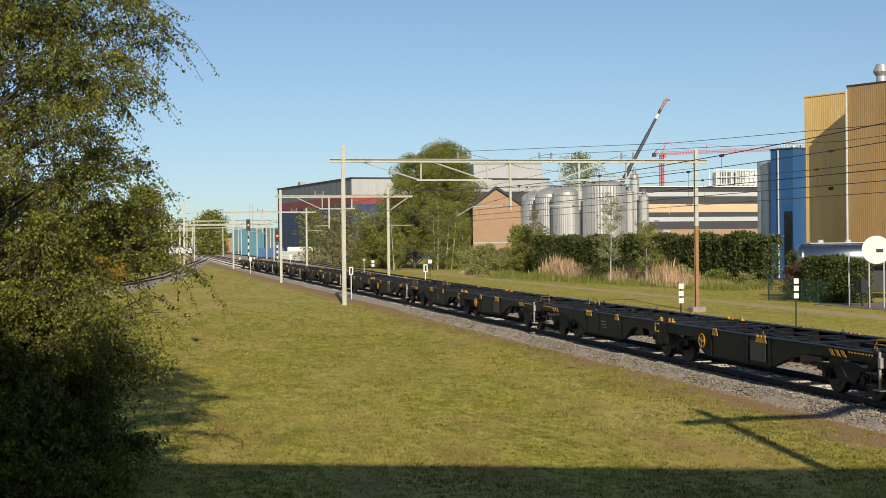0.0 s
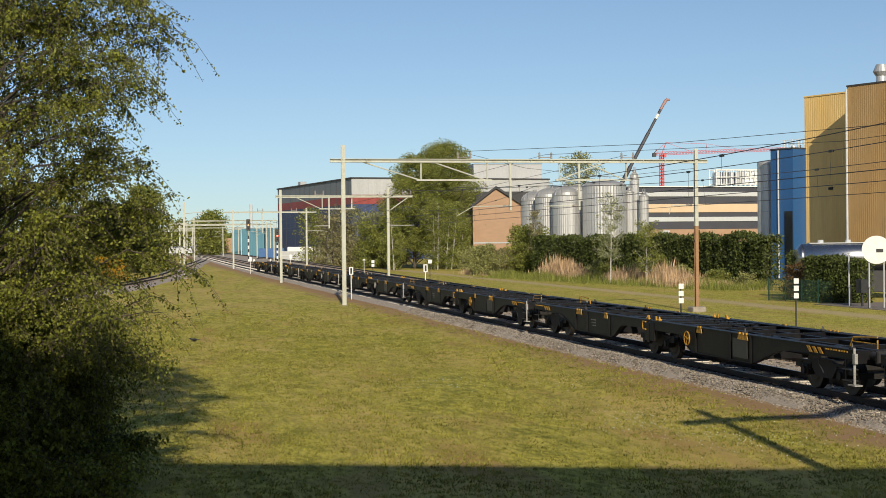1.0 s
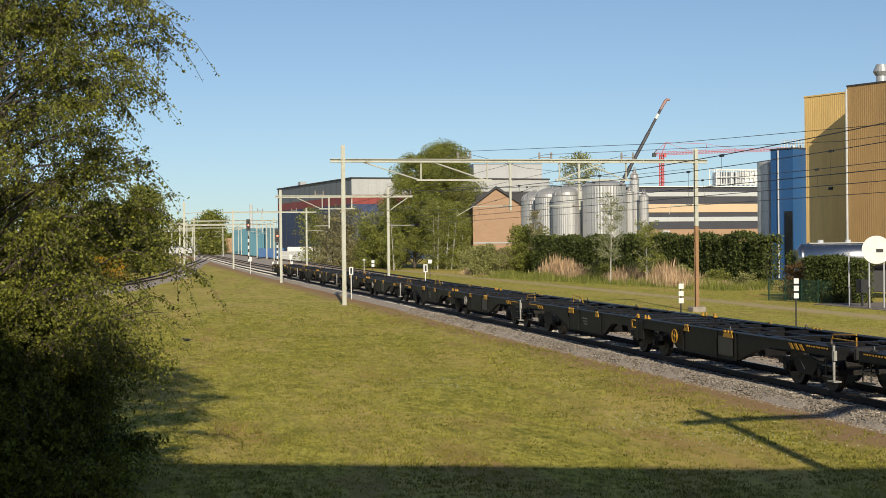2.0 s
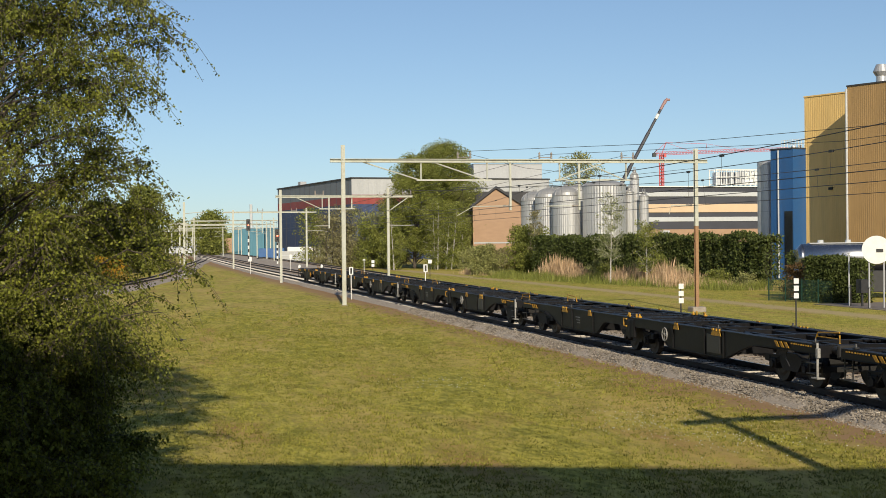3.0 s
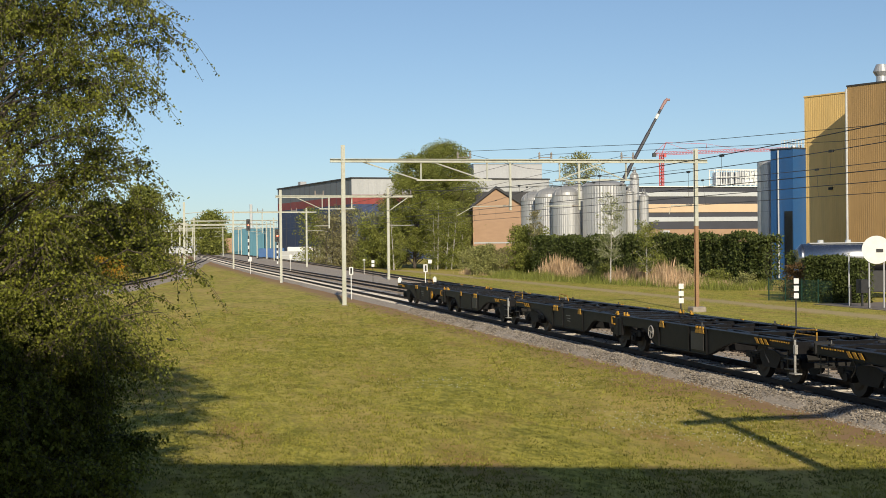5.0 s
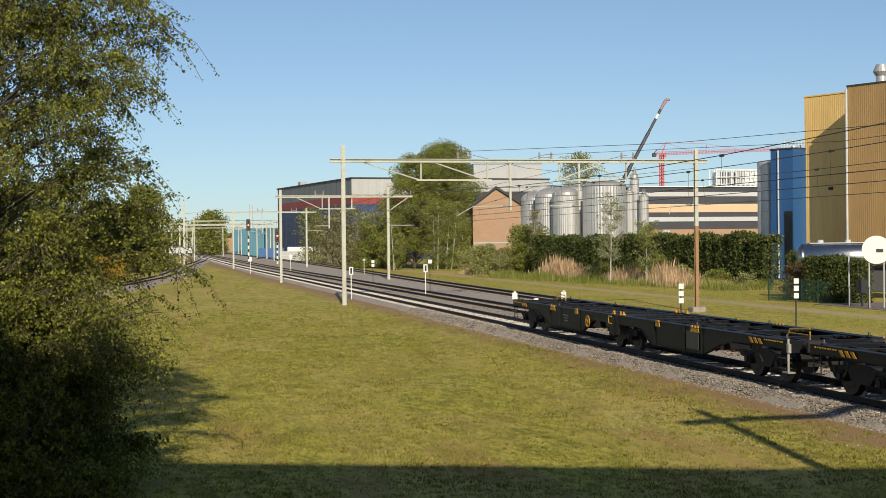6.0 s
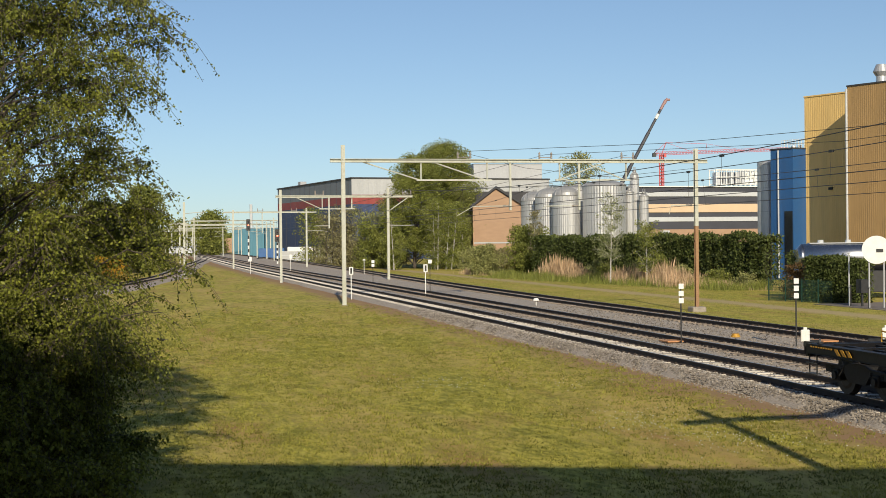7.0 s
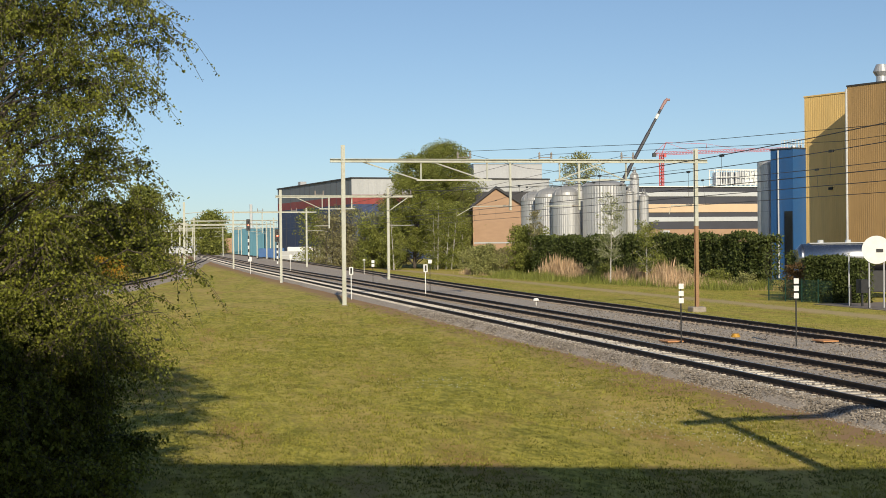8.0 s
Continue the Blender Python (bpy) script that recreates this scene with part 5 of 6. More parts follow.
GREY_SHEET = mat("grey_sheet", (0.43, 0.44, 0.455), (0.36, 0.37, 0.385), 0.12, 0.6, 0, 2.0)
PALE_SHEET = mat("pale_sheet", (0.52, 0.54, 0.56), (0.45, 0.47, 0.49), 0.12, 0.6, 0, 2.0)
# slate walls, and the navy hall's grey side top with its shade painted in
SLATE_SHADE = mat("slate_shade_sheet", (0.165, 0.185, 0.205), (0.135, 0.150, 0.17), 0.12, 0.6, 0, 2.0)
DARK_SHEET = mat("dark_sheet", (0.055, 0.058, 0.075), (0.04, 0.042, 0.055), 0.3, 0.6)
TAN_SHEET = mat("tan_sheet", (0.64, 0.48, 0.32), (0.57, 0.42, 0.28), 0.3, 0.65)
BRICK = mat("brick", (0.40, 0.262, 0.168), (0.33, 0.212, 0.138), 0.7, 0.85, 0.2, 9.0, stretch=(1, 1, 3))
STEEL = mat("stainless_steel", (0.57, 0.575, 0.58), (0.45, 0.45, 0.455), 0.5, 0.42, 0, 6.0, metal=0.55, stretch=(3, 3, 0.2))
DOME_STEEL = mat("dome_steel", (0.40, 0.40, 0.40), (0.31, 0.31, 0.31), 0.5, 0.5, 0, 6.0, metal=0.4)
TANKER_STEEL = mat("tanker_steel", (0.40, 0.41, 0.43), (0.31, 0.32, 0.34), 0.5, 0.27, 0, 6.0, metal=0.97)
ROOF = mat("dark_roof", (0.055, 0.055, 0.06), (0.035, 0.035, 0.04), 0.6, 0.75)
TEAL = mat("teal_sheet", (0.07, 0.21, 0.29), (0.06, 0.18, 0.25), 0.1, 0.6)
TEAL_DARK = mat("dark_teal_sheet", (0.07, 0.17, 0.24), (0.06, 0.14, 0.20), 0.1, 0.6)
GLASS = mat("dark_glass", (0.02, 0.025, 0.03), (0.012, 0.015, 0.02), 1.0, 0.08)
CRANE_RED = mat("crane_red", (0.60, 0.11, 0.11), (0.50, 0.085, 0.085), 0.4, 0.5)
DUSTY_RED = mat("faded_red", (0.34, 0.20, 0.20), (0.27, 0.16, 0.16), 0.4, 0.6)
ASPHALT = mat("yard_paving", (0.22, 0.19, 0.17), (0.14, 0.12, 0.11), 0.8, 0.9, 0.2, 10.0)
FENCE_GREEN = mat("fence_green", (0.02, 0.07, 0.05), (0.015, 0.05, 0.035), 2.0, 0.5)
HOUSE_WALL = mat("house_brick", (0.30, 0.17, 0.11), (0.22, 0.12, 0.08), 1.0, 0.9, 0.3, 20.0)


def ribbed(bm, x0, x1, y, z0, z1, pitch=0.33, depth=0.045, mi=0):
    """A sheet of trapezoid profile along x, standing at y, its ribs towards -y."""
    n = max(1, int(round((x1 - x0) / pitch)))
    p = (x1 - x0) / n
    line = []
    for i in range(n):
        a = x0 + i * p
        line += [(a, y), (a + p * 0.45, y), (a + p * 0.58, y - depth), (a + p * 0.87, y - depth)]
    line.append((x1, y))
    lo = [bm.verts.new((a, b, z0)) for a, b in line]
    hi = [bm.verts.new((a, b, z1)) for a, b in line]
    for i in range(len(line) - 1):
        f = bm.faces.new((lo[i], lo[i + 1], hi[i + 1], hi[i]))
        f.material_index = mi


def shell(parent, name, x0, x1, y0, y1, z0, z1, material, pitch=0.33, depth=0.045, roof=True, trim=None):
    """Ribbed walls on the two seen sides (-y and -x), plain on the others, a roof with a trim."""
    bm = bmesh.new()
    ribbed(bm, x0, x1, y0, z0, z1, pitch, depth)
    part(name, bm, material, parent)
    bm = bmesh.new()
    bx(bm, x0, x1, y0 + 0.03, y1, z0, z1 - 0.03)
    part(name, bm, material, parent)
    if roof:
        bm = bmesh.new()
        bx(bm, x0 - 0.06, x1 + 0.06, y0 - 0.10, y1 + 0.06, z1 - 0.02, z1 + 0.16, 0.02)
        part("roof_trim", bm, trim or ROOF, parent)


GRID = -68.8
hall = empty("factory_hall", 77.9, 140.3, LOW, GRID, label="tall ochre ribbed-metal factory hall with one shade-toned face", category="factory")
shell(hall, "wall", 0, 62, 0, 34, 0, 21.75, OCHRE_SHADED, 0.28, 0.014)
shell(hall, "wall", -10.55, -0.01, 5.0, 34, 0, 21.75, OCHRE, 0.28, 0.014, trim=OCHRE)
bm = bmesh.new()
rod(bm, (0.0, -0.14, 0.2), (0.0, -0.14, 21.5), 0.13, sides=8)
part("downpipe", bm, PALE_SHEET, hall, "pale downpipe")
bm = bmesh.new()
bx(bm, -6.9, -6.3, 4.80, 4.96, 10.6, 10.9, 0.02)
part("wall_lamp", bm, DARK, hall)
bm = bmesh.new()
rod(bm, (3.2, 1.9, 21.6), (3.2, 1.9, 22.7), 0.62, sides=18)
rod(bm, (3.2, 1.9, 22.7), (3.2, 1.9, 23.2), 0.62, 0.95, sides=18)
rod(bm, (3.2, 1.9, 23.2), (3.2, 1.9, 24.0), 0.95, 0.60, sides=18)
part("roof_vent", bm, STEEL, hall, "shiny steel roof ventilator")
blue = empty("process_tower", 77.9, 140.3, LOW, GRID, label="blue sheet-metal tower beside the ochre hall", category="factory")
shell(blue, "wall", -13.9, -10.42, 2.75, 20, 0, 15.6, BLUE, 0.9, 0.006)
bm = bmesh.new()
bx(bm, -11.7, -10.5, 2.66, 2.78, 1.2, 8.2)
part("tall_window", bm, GLASS, blue, "tall dark window strip")
bm = bmesh.new()
rod(bm, (-12.6, 2.63, 0.2), (-12.6, 2.63, 15.5), 0.10, sides=8)
part("downpipe", bm, PALE_SHEET, blue)
bm = bmesh.new()
for i in range(9):
    a = -13.7 + i * 0.44
    rod(bm, (a, 4.5, 15.7), (a, 4.5, 16.8), 0.03, sides=5)
for zz in (16.25, 16.8):
    rod(bm, (-13.7, 4.5, zz), (-10.1, 4.5, zz), 0.03, sides=5)
part("roof_rail", bm, WHITE, blue, "thin white roof railing")
bm = bmesh.new()
for a in (-13.2, -12.2, -11.2):
    rod(bm, (a, 6, 15.7), (a, 6, 16.2), 0.3, 0.25, sides=10)
part("roof_fan", bm, STEEL, blue)
tank = empty("steel_tank", 77.1, 158.4, LOW, label="upright grey steel tank beside the blue tower", category="tank")
bm = bmesh.new()
rod(bm, (0, 0, 0), (0, 0, 14.4), 1.3, sides=30)
rod(bm, (0, 0, 14.4), (0, 0, 14.6), 1.3, 0.6, sides=30)
part("shell", bm, STEEL, tank)
bm = bmesh.new()
for i in range(5):
    ring(bm, (0, 0, 2.5 + 2.9 * i), (0, 0, 1), 1.31, 0.03, 26)
part("hoop", bm, GREY_SHEET, tank)

# long banded office block
office = empty("office_block", 92.4, 248.0, LOW, 3.0, label="long low block with dark, grey and tan bands", category="office building")
z = 14.9
bands = [(DARK_SHEET, 0.95), (PALE_SHEET, 0.85), (DARK_SHEET, 1.45), (TAN_SHEET, 1.6), (DARK_SHEET, 0.9), (PALE_SHEET, 0.85), (DARK_SHEET, 1.5), (BRICK, 6.7)]
for k, (mm, h) in enumerate(bands):
    bm = bmesh.new()
    inset = 0.0 if mm is not DARK_SHEET else 0.12
    bx(bm, inset, 36, inset, 24, z - h, z, 0.02)
    part("facade_band", bm, mm, office)
    z -= h
bm = bmesh.new()
bx(bm, -0.15, 36.2, -0.15, 24, 14.9, 15.1, 0.02)
part("roof_edge", bm, WHITE, office)
bm = bmesh.new()
bx(bm, 6.0, 7.4, -1.6, -0.2, 5.2, 6.6, 0.05)
part("cabin", bm, PALE_SHEET, office)


def coolers():
    c = empty("cooling_units", 112.0, 252.5, LOW + 15.1, 3.0, label="white-framed roof cooling units with pipes", category="cooling units")
    for i in range(5):
        bm = bmesh.new()
        bx(bm, 0.4 + i * 1.35, 1.3 + i * 1.35, 0.5, 2.6, 0.6, 2.9, 0.05)
        part("cooler", bm, GREY_SHEET if i % 2 else PALE_SHEET, c)
    bm = bmesh.new()
    for i in range(10):
        rod(bm, (i * 1.05, 0, 0), (i * 1.05, 0, 3.4), 0.09, sides=6)
        rod(bm, (i * 1.05, 3, 0), (i * 1.05, 3, 3.4), 0.09, sides=6)
    for zz in (0.5, 1.9, 3.4):
        for yy in (0, 3):
            rod(bm, (-0.2, yy, zz), (9.6, yy, zz), 0.10, sides=6)
    for i in range(4):
        rod(bm, (6 + i, 0, 0.5), (6.9 + i * 0.9, 0, 3.3), 0.06, sides=5)
    part("frame", bm, WHITE, c, "white steel frame")
    bm = bmesh.new()
    bx(bm, 5.9, 9.4, 0.6, 2.6, 0.4, 3.2, 0.05)
    part("cladding", bm, WHITE, c)


coolers()


# silos
def silo(x, y, r, h, label, dome=0.7, rings=3):
    s = empty("silo", x, y, LOW, label=label, category="silo", group="stainless silos")
    bm = bmesh.new()
    n = 44
    lo, hi = [], []
    for i in range(n * 2):
        a = 2 * math.pi * i / (n * 2)
        rr = r * (1.0 if i % 2 else 0.982)
        lo.append(bm.verts.new((rr * math.cos(a), rr * math.sin(a), 0)))
        hi.append(bm.verts.new((rr * math.cos(a), rr * math.sin(a), h)))
    for i in range(n * 2):
        j = (i + 1) % (n * 2)
        bm.faces.new((lo[i], lo[j], hi[j], hi[i]))
    part("shell", bm, STEEL, s)
    bm = bmesh.new()
    k = 5
    for i in range(k):
        a0, a1 = i / k * math.pi / 2, (i + 1) / k * math.pi / 2
        rod(bm, (0, 0, h + dome * math.sin(a0)), (0, 0, h + dome * math.sin(a1)), r * 1.01 * math.cos(a0), max(0.05, r * 1.01 * math.cos(a1)), sides=36, cap=False)
    rod(bm, (0, 0, h + dome - 0.05), (0, 0, h + dome + 0.25), 0.3, sides=10)
    for i in range(16):                          # seams of the roof sheets
        ca, sa = math.cos(i * math.pi / 8), math.sin(i * math.pi / 8)
        for j in range(k):
            a0, a1 = j / k * math.pi / 2, (j + 1) / k * math.pi / 2
            q0, q1 = r * 1.015 * math.cos(a0), max(0.05, r * 1.015 * math.cos(a1))
            rod(bm, (q0 * ca, q0 * sa, h + dome * math.sin(a0)), (q1 * ca, q1 * sa, h + dome * math.sin(a1)), 0.025, sides=3, cap=False)
    part("dome", bm, DOME_STEEL, s)
    bm = bmesh.new()
    for i in range(7):                           # guard rail round the hatch on the crown
        a = i * 2 * math.pi / 7
        rod(bm, (r * 0.3 * math.cos(a), r * 0.3 * math.sin(a), h + dome * 0.9), (r * 0.3 * math.cos(a), r * 0.3 * math.sin(a), h + dome + 0.7), 0.022, sides=5)
    ring(bm, (0, 0, h + dome + 0.7), (0, 0, 1), r * 0.3, 0.022, 20)
    part("railing", bm, STEEL, s)
    bm = bmesh.new()
    ring(bm, (0, 0, h), (0, 0, 1), r * 1.01, 0.06, 36)
    part("eave_ring", bm, DOME_STEEL, s)
    for i in range(rings):
        bm = bmesh.new()
        ring(bm, (0, 0, h * (i + 1) / (rings + 0.3)), (0, 0, 1), r * 1.005, 0.04, 36)
        part("hoop", bm, GREY_SHEET, s)


silo(64.1, 216.0, 2.24, 11.4, "stainless steel silo with a domed top", 1.55)
silo(64.9, 211.0, 2.2, 11.8, "stainless steel silo with a domed top", 1.5)
silo(66.2, 206.0, 2.16, 11.9, "stainless steel silo with a domed top", 1.5)
silo(70.0, 212.0, 1.75, 12.9, "stainless steel silo with a domed top", 0.9)
silo(71.4, 203.0, 3.36, 13.3, "wide ribbed stainless steel silo", 0.8)
silo(75.5, 203.0, 0.70, 12.3, "narrow stainless steel vessel", 0.4, 1)
silo(77.1, 205.0, 0.73, 14.4, "tall narrow steel chimney vessel", 1.2, 1)
silo(77.7, 202.5, 0.70, 11.7, "narrow stainless steel vessel", 0.4, 1)

# brick gabled hall
gable = empty("brick_hall", 60.4, 243.0, LOW, -12.5, label="brick hall with a dark pitched roof", category="building")
bm = bmesh.new()
w, eh, ap = 9.2, 11.2, 14.3
a = [bm.verts.new(v) for v in ((0, 0, 0), (w, 0, 0), (w, 0, eh), (w * 0.46, 0, ap), (0, 0, eh))]
b = [bm.verts.new(v) for v in ((0, 22, 0), (w, 22, 0), (w, 22, eh), (w * 0.46, 22, ap), (0, 22, eh))]
bm.faces.new(a)
bm.faces.new(b[::-1])
for i in range(5):
    bm.faces.new((a[(i + 1) % 5], a[i], b[i], b[(i + 1) % 5]))
part("wall", bm, BRICK, gable)
for x0, z0, x1, z1 in ((-0.5, eh - 0.35, w * 0.46, ap + 0.15), (w + 0.5, eh - 0.35, w * 0.46, ap + 0.15)):
    bm = bmesh.new()
    v = [bm.verts.new(q) for q in ((x0, -0.5, z0), (x1, -0.5, z1), (x1, -0.5, z1 + 0.45), (x0, -0.5, z0 + 0.45), (x0, 22.4, z0), (x1, 22.4, z1), (x1, 22.4, z1 + 0.45), (x0, 22.4, z0 + 0.45))]
    for f in ((0, 1, 2, 3), (7, 6, 5, 4), (0, 4, 5, 1), (1, 5, 6, 2), (2, 6, 7, 3), (3, 7, 4, 0)):
        bm.faces.new([v[i] for i in f])
    bmesh.ops.recalc_face_normals(bm, faces=bm.faces[:])
    part("roof", bm, ROOF, gable)
bm = bmesh.new()
bx(bm, 0.1, 4.0, -0.12, 0.05, 0, 4.4)
part("loading_door", bm, BRICK, gable, "brown loading door")
bm = bmesh.new()
bx(bm, 0.2, 9.2, -0.06, 0.0, 4.5, 4.75)
part("lintel", bm, GREY_SHEET, gable)
bm = bmesh.new()
bx(bm, 2.9, 3.6, -0.2, -0.1, 2.2, 4.3)
part("window", bm, GLASS, gable)

# grey halls behind
hall2 = empty("warehouse", 98.0, 405.0, LOW, -5.0, label="light grey warehouse blocks on the skyline", category="warehouse")
shell(hall2, "wall", 3, 24, 0, 40, 0, 28.0, GREY_SHEET, 1.2, 0.03)
shell(hall2, "wall", 0, 27, -14, -0.1, 0, 20.5, SLATE_SHADE, 1.2, 0.03)
shell(hall2, "wall", -14, -0.1, -6, 30, 0, 17.0, SLATE_SHADE, 1.2, 0.03)
# pitched shed between the office and brick hall
shed = empty("shed", 66.0, 262.0, LOW, 0, label="low dark-roofed shed behind the silos", category="shed")
bm = bmesh.new()
bx(bm, 0, 26, 0, 12, 0, 12.6, 0.05)
part("wall", bm, GREY_SHEET, shed)
bm = bmesh.new()
bx(bm, -0.4, 26.4, -0.4, 12.4, 12.6, 14.6, 0.1)
part("roof", bm, ROOF, shed)

# the big navy logistics hall
navy = empty("logistics_hall", 59.3, 376.3, LOW, 98.5, label="big navy hall with a red stripe and grey top", category="warehouse")
# grazing shade on this side: its grey top is coloured darker than the end's
for z0, z1, mm in ((0, 15.4, NAVY), (15.4, 17.7, RED_BAND), (17.7, 22.4, SLATE_SHADE)):
    bm = bmesh.new()
    bx(bm, 0, 81, -60, 0, z0, z1)
    part("cladding", bm, mm, navy)
for z0, z1, mm in ((0, 15.4, NAVY), (15.4, 18.0, RED_BAND), (18.0, 22.4, GREY_SHEET)):
    bm = bmesh.new()
    ribbed(bm, 0, 60, -0.02, z0, z1, 2.5, 0.05)
    o = part("end_cladding", bm, mm, navy)
    o.rotation_euler = (0, 0, radians(-90))
bm = bmesh.new()
bx(bm, -0.3, 81.2, -60.2, 0.3, 22.4, 22.8, 0.05)
part("roof_trim", bm, ROOF, navy)
for i in range(14):
    bm = bmesh.new()
    bx(bm, 3 + i * 5.6, 3.08 + i * 5.6, 0.0, 0.06, 0, 22.3)
    part("panel_joint", bm, DARK_SHEET, navy)
bm = bmesh.new()
bx(bm, 60, 63, -4, -2, 22.8, 24.2, 0.1)
part("roof_unit", bm, GREY_SHEET, navy)

teal = empty("teal_shed", 34.5, 522.0, LOW, -12, label="low teal industrial shed far down the line", category="shed")
shell(teal, "wall", 2.4, 14.4, 0, 30, 0, 10.4, TEAL, 1.0, 0.05, trim=PALE_SHEET)
shell(teal, "wall", 14.6, 22, 2, 30, 0, 10.6, TEAL_DARK, 1.0, 0.05, trim=PALE_SHEET)
bm = bmesh.new()
rod(bm, (9, 5, 10.8), (9, 5, 19.5), 0.55, sides=12)
part("chimney", bm, PALE_SHEET, teal)


def trailer(x, y, z, rz, L, colour, label, h=2.5):
    t = empty("semi_trailer", x, y, z, rz, label=label, category="trailer", group="parked trailers")
    bm = bmesh.new()
    bx(bm, 0, L, 0, 2.5, 1.1, 1.1 + h, 0.06)
    part("box", bm, colour, t)
    bm = bmesh.new()
    bx(bm, 0.2, L - 0.2, 0.2, 2.3, 0.8, 1.1)
    for i in range(3):
        for yy in (0.1, 2.1):
            rod(bm, (1.0 + i * 1.3, yy, 0.5), (1.0 + i * 1.3, yy + 0.3, 0.5), 0.5, sides=14)
    part("chassis", bm, DARK, t)


trailer(31.5, 352, LOW, -8, 6.5, BLUE, "blue box trailer parked near the line")
trailer(38.6, 350, LOW, -8, 7.0, WHITE, "white box trailer parked near the line", 2.8)
trailer(46.2, 348, LOW, -8, 7.0, PALE_SHEET, "pale grey trailer parked near the line", 2.6)
wallw = empty("yard_wall", 35.0, 330, LOW, -6, label="long pale grey yard wall and roller shed", category="wall")
bm = bmesh.new()
bx(bm, 0, 15.4, 0.1, 0.25, 0, 2.9)
part("panels", bm, GREY_SHEET, wallw)
for i in range(11):
    bm = bmesh.new()
    bx(bm, i * 1.53 - 0.06, i * 1.53 + 0.06, -0.05, 0.08, 0, 3.1)
    part("post", bm, PALE_SHEET, wallw)
for zz in (0.9, 1.9, 2.9):
    bm = bmesh.new()
    bx(bm, 0, 15.4, -0.02, 0.095, zz - 0.07, zz + 0.07)
    part("rail", bm, PALE_SHEET, wallw)
for k, (x, y) in enumerate(((11.8, 452), (2.0, 470))):
    trailer(x, y, -0.55, -6, 7.5, PALE_SHEET, "distant pale van body near the station", 2.2)


def car(x, y, z, rz, paint, label):
    c = empty("car", x, y, z, rz, label=label, category="car", group="parked cars")
    bm = bmesh.new()
    slab(bm, [(0, 0.35), (4.3, 0.35), (4.3, 0.85), (3.3, 1.0), (2.75, 1.45), (1.0, 1.48), (0.3, 1.0), (0, 0.9)], -0.85, 0.85)
    bmesh.ops.bevel(bm, geom=bm.edges[:], offset=0.06, segments=2, affect='EDGES')
    part("body", bm, paint, c)
    bm = bmesh.new()
    slab(bm, [(0.55, 1.02), (3.15, 1.02), (2.68, 1.40), (1.05, 1.42)], -0.865, 0.865)
    part("windows", bm, GLASS, c)
    for yy in (0.8, 3.5):
        for xx in (-0.86, 0.66):
            bm = bmesh.new()
            rod(bm, (xx, yy, 0.33), (xx + 0.2, yy, 0.33), 0.33, sides=16)
            part("wheel", bm, DARK, c)


car(33.5, 344, LOW, 80, DARK, "dark parked car by the yard")
car(40.5, 341, LOW, 80, WHITE, "white parked car by the yard")
car(48.0, 339, LOW, 80, PALE_SHEET, "silver parked car by the yard")

# cranes
crane = empty("tower_crane", 168.5, 423.0, LOW, -9, label="red tower crane above the factory roofs", category="crane")


def truss(bm, a, b, w, n, r):
    a, b = Vector(a), Vector(b)
    d = (b - a).normalized()
    u = d.orthogonal().normalized()
    v = d.cross(u)
    cs = [u * w / 2 + v * w / 2, u * w / 2 - v * w / 2, -u * w / 2 - v * w / 2, -u * w / 2 + v * w / 2]
    for c in cs:
        rod(bm, a + c, b + c, r, sides=5)
    for i in range(n):
        p, q = a.lerp(b, i / n), a.lerp(b, (i + 1) / n)
        for k in range(4):
            rod(bm, p + cs[k], q + cs[(k + 1) % 4], r * 0.7, sides=4)


bm = bmesh.new()
truss(bm, (0, 0, 0), (0, 0, 32.3), 1.0, 30, 0.16)
part("tower", bm, CRANE_RED, crane)
bm = bmesh.new()
truss(bm, (-2, 0, 32.6), (42, 0, 33.9), 0.75, 46, 0.055)
part("jib", bm, CRANE_RED, crane)
bm = bmesh.new()
rod(bm, (0, 0, 32.3), (1.5, 0, 36.2), 0.13, sides=6)
rod(bm, (1.5, 0, 36.2), (-2.2, 0, 33.0), 0.06, sides=5)
rod(bm, (1.5, 0, 36.2), (10, 0, 33.2), 0.055, sides=5)
rod(bm, (1.5, 0, 36.2), (15, 0, 35.7), 0.055, sides=5)
rod(bm, (15, 0, 35.7), (14.6, 0, 33.4), 0.07, sides=5)
rod(bm, (15, 0, 35.7), (26, 0, 33.8), 0.045, sides=5)
part("tie_bars", bm, CRANE_RED, crane)
bm = bmesh.new()
bx(bm, -3.0, -1.8, -0.6, 0.6, 31.6, 32.8, 0.1)
rod(bm, (-2.6, 0, 32.6), (-1.4, 0, 34.0), 0.12, sides=6)
part("counterweight", bm, DARK, crane)
bm = bmesh.new()
bx(bm, 0.6, 1.4, -1.1, 0, 31.4, 32.5, 0.1)
part("driver_cab", bm, CRANE_RED, crane)
mob = empty("mobile_crane", 133.6, 379.5, LOW, label="mobile crane with a long raised boom", category="crane")
bm = bmesh.new()
foot, tip = Vector((0, 0, 12)), Vector((17.6, -3.5, 45.0))
for i, (t0, t1, wd) in enumerate(((0, 0.42, 0.62), (0.38, 0.72, 0.50), (0.70, 1.0, 0.40))):
    rod(bm, foot.lerp(tip, t0), foot.lerp(tip, t1), wd, sides=6)
part("boom", bm, DARK_SHEET, mob, "dark grey telescopic boom")
bm = bmesh.new()
rod(bm, foot.lerp(tip, 0.84), foot.lerp(tip, 0.88), 0.43, sides=6)
part("boom_marking", bm, WHITE, mob, "white band round the boom")
bm = bmesh.new()
rod(bm, foot.lerp(tip, 0.92), tip, 0.43, sides=6)
part("boom_end", bm, DUSTY_RED, mob, "faded red upper end of the boom")
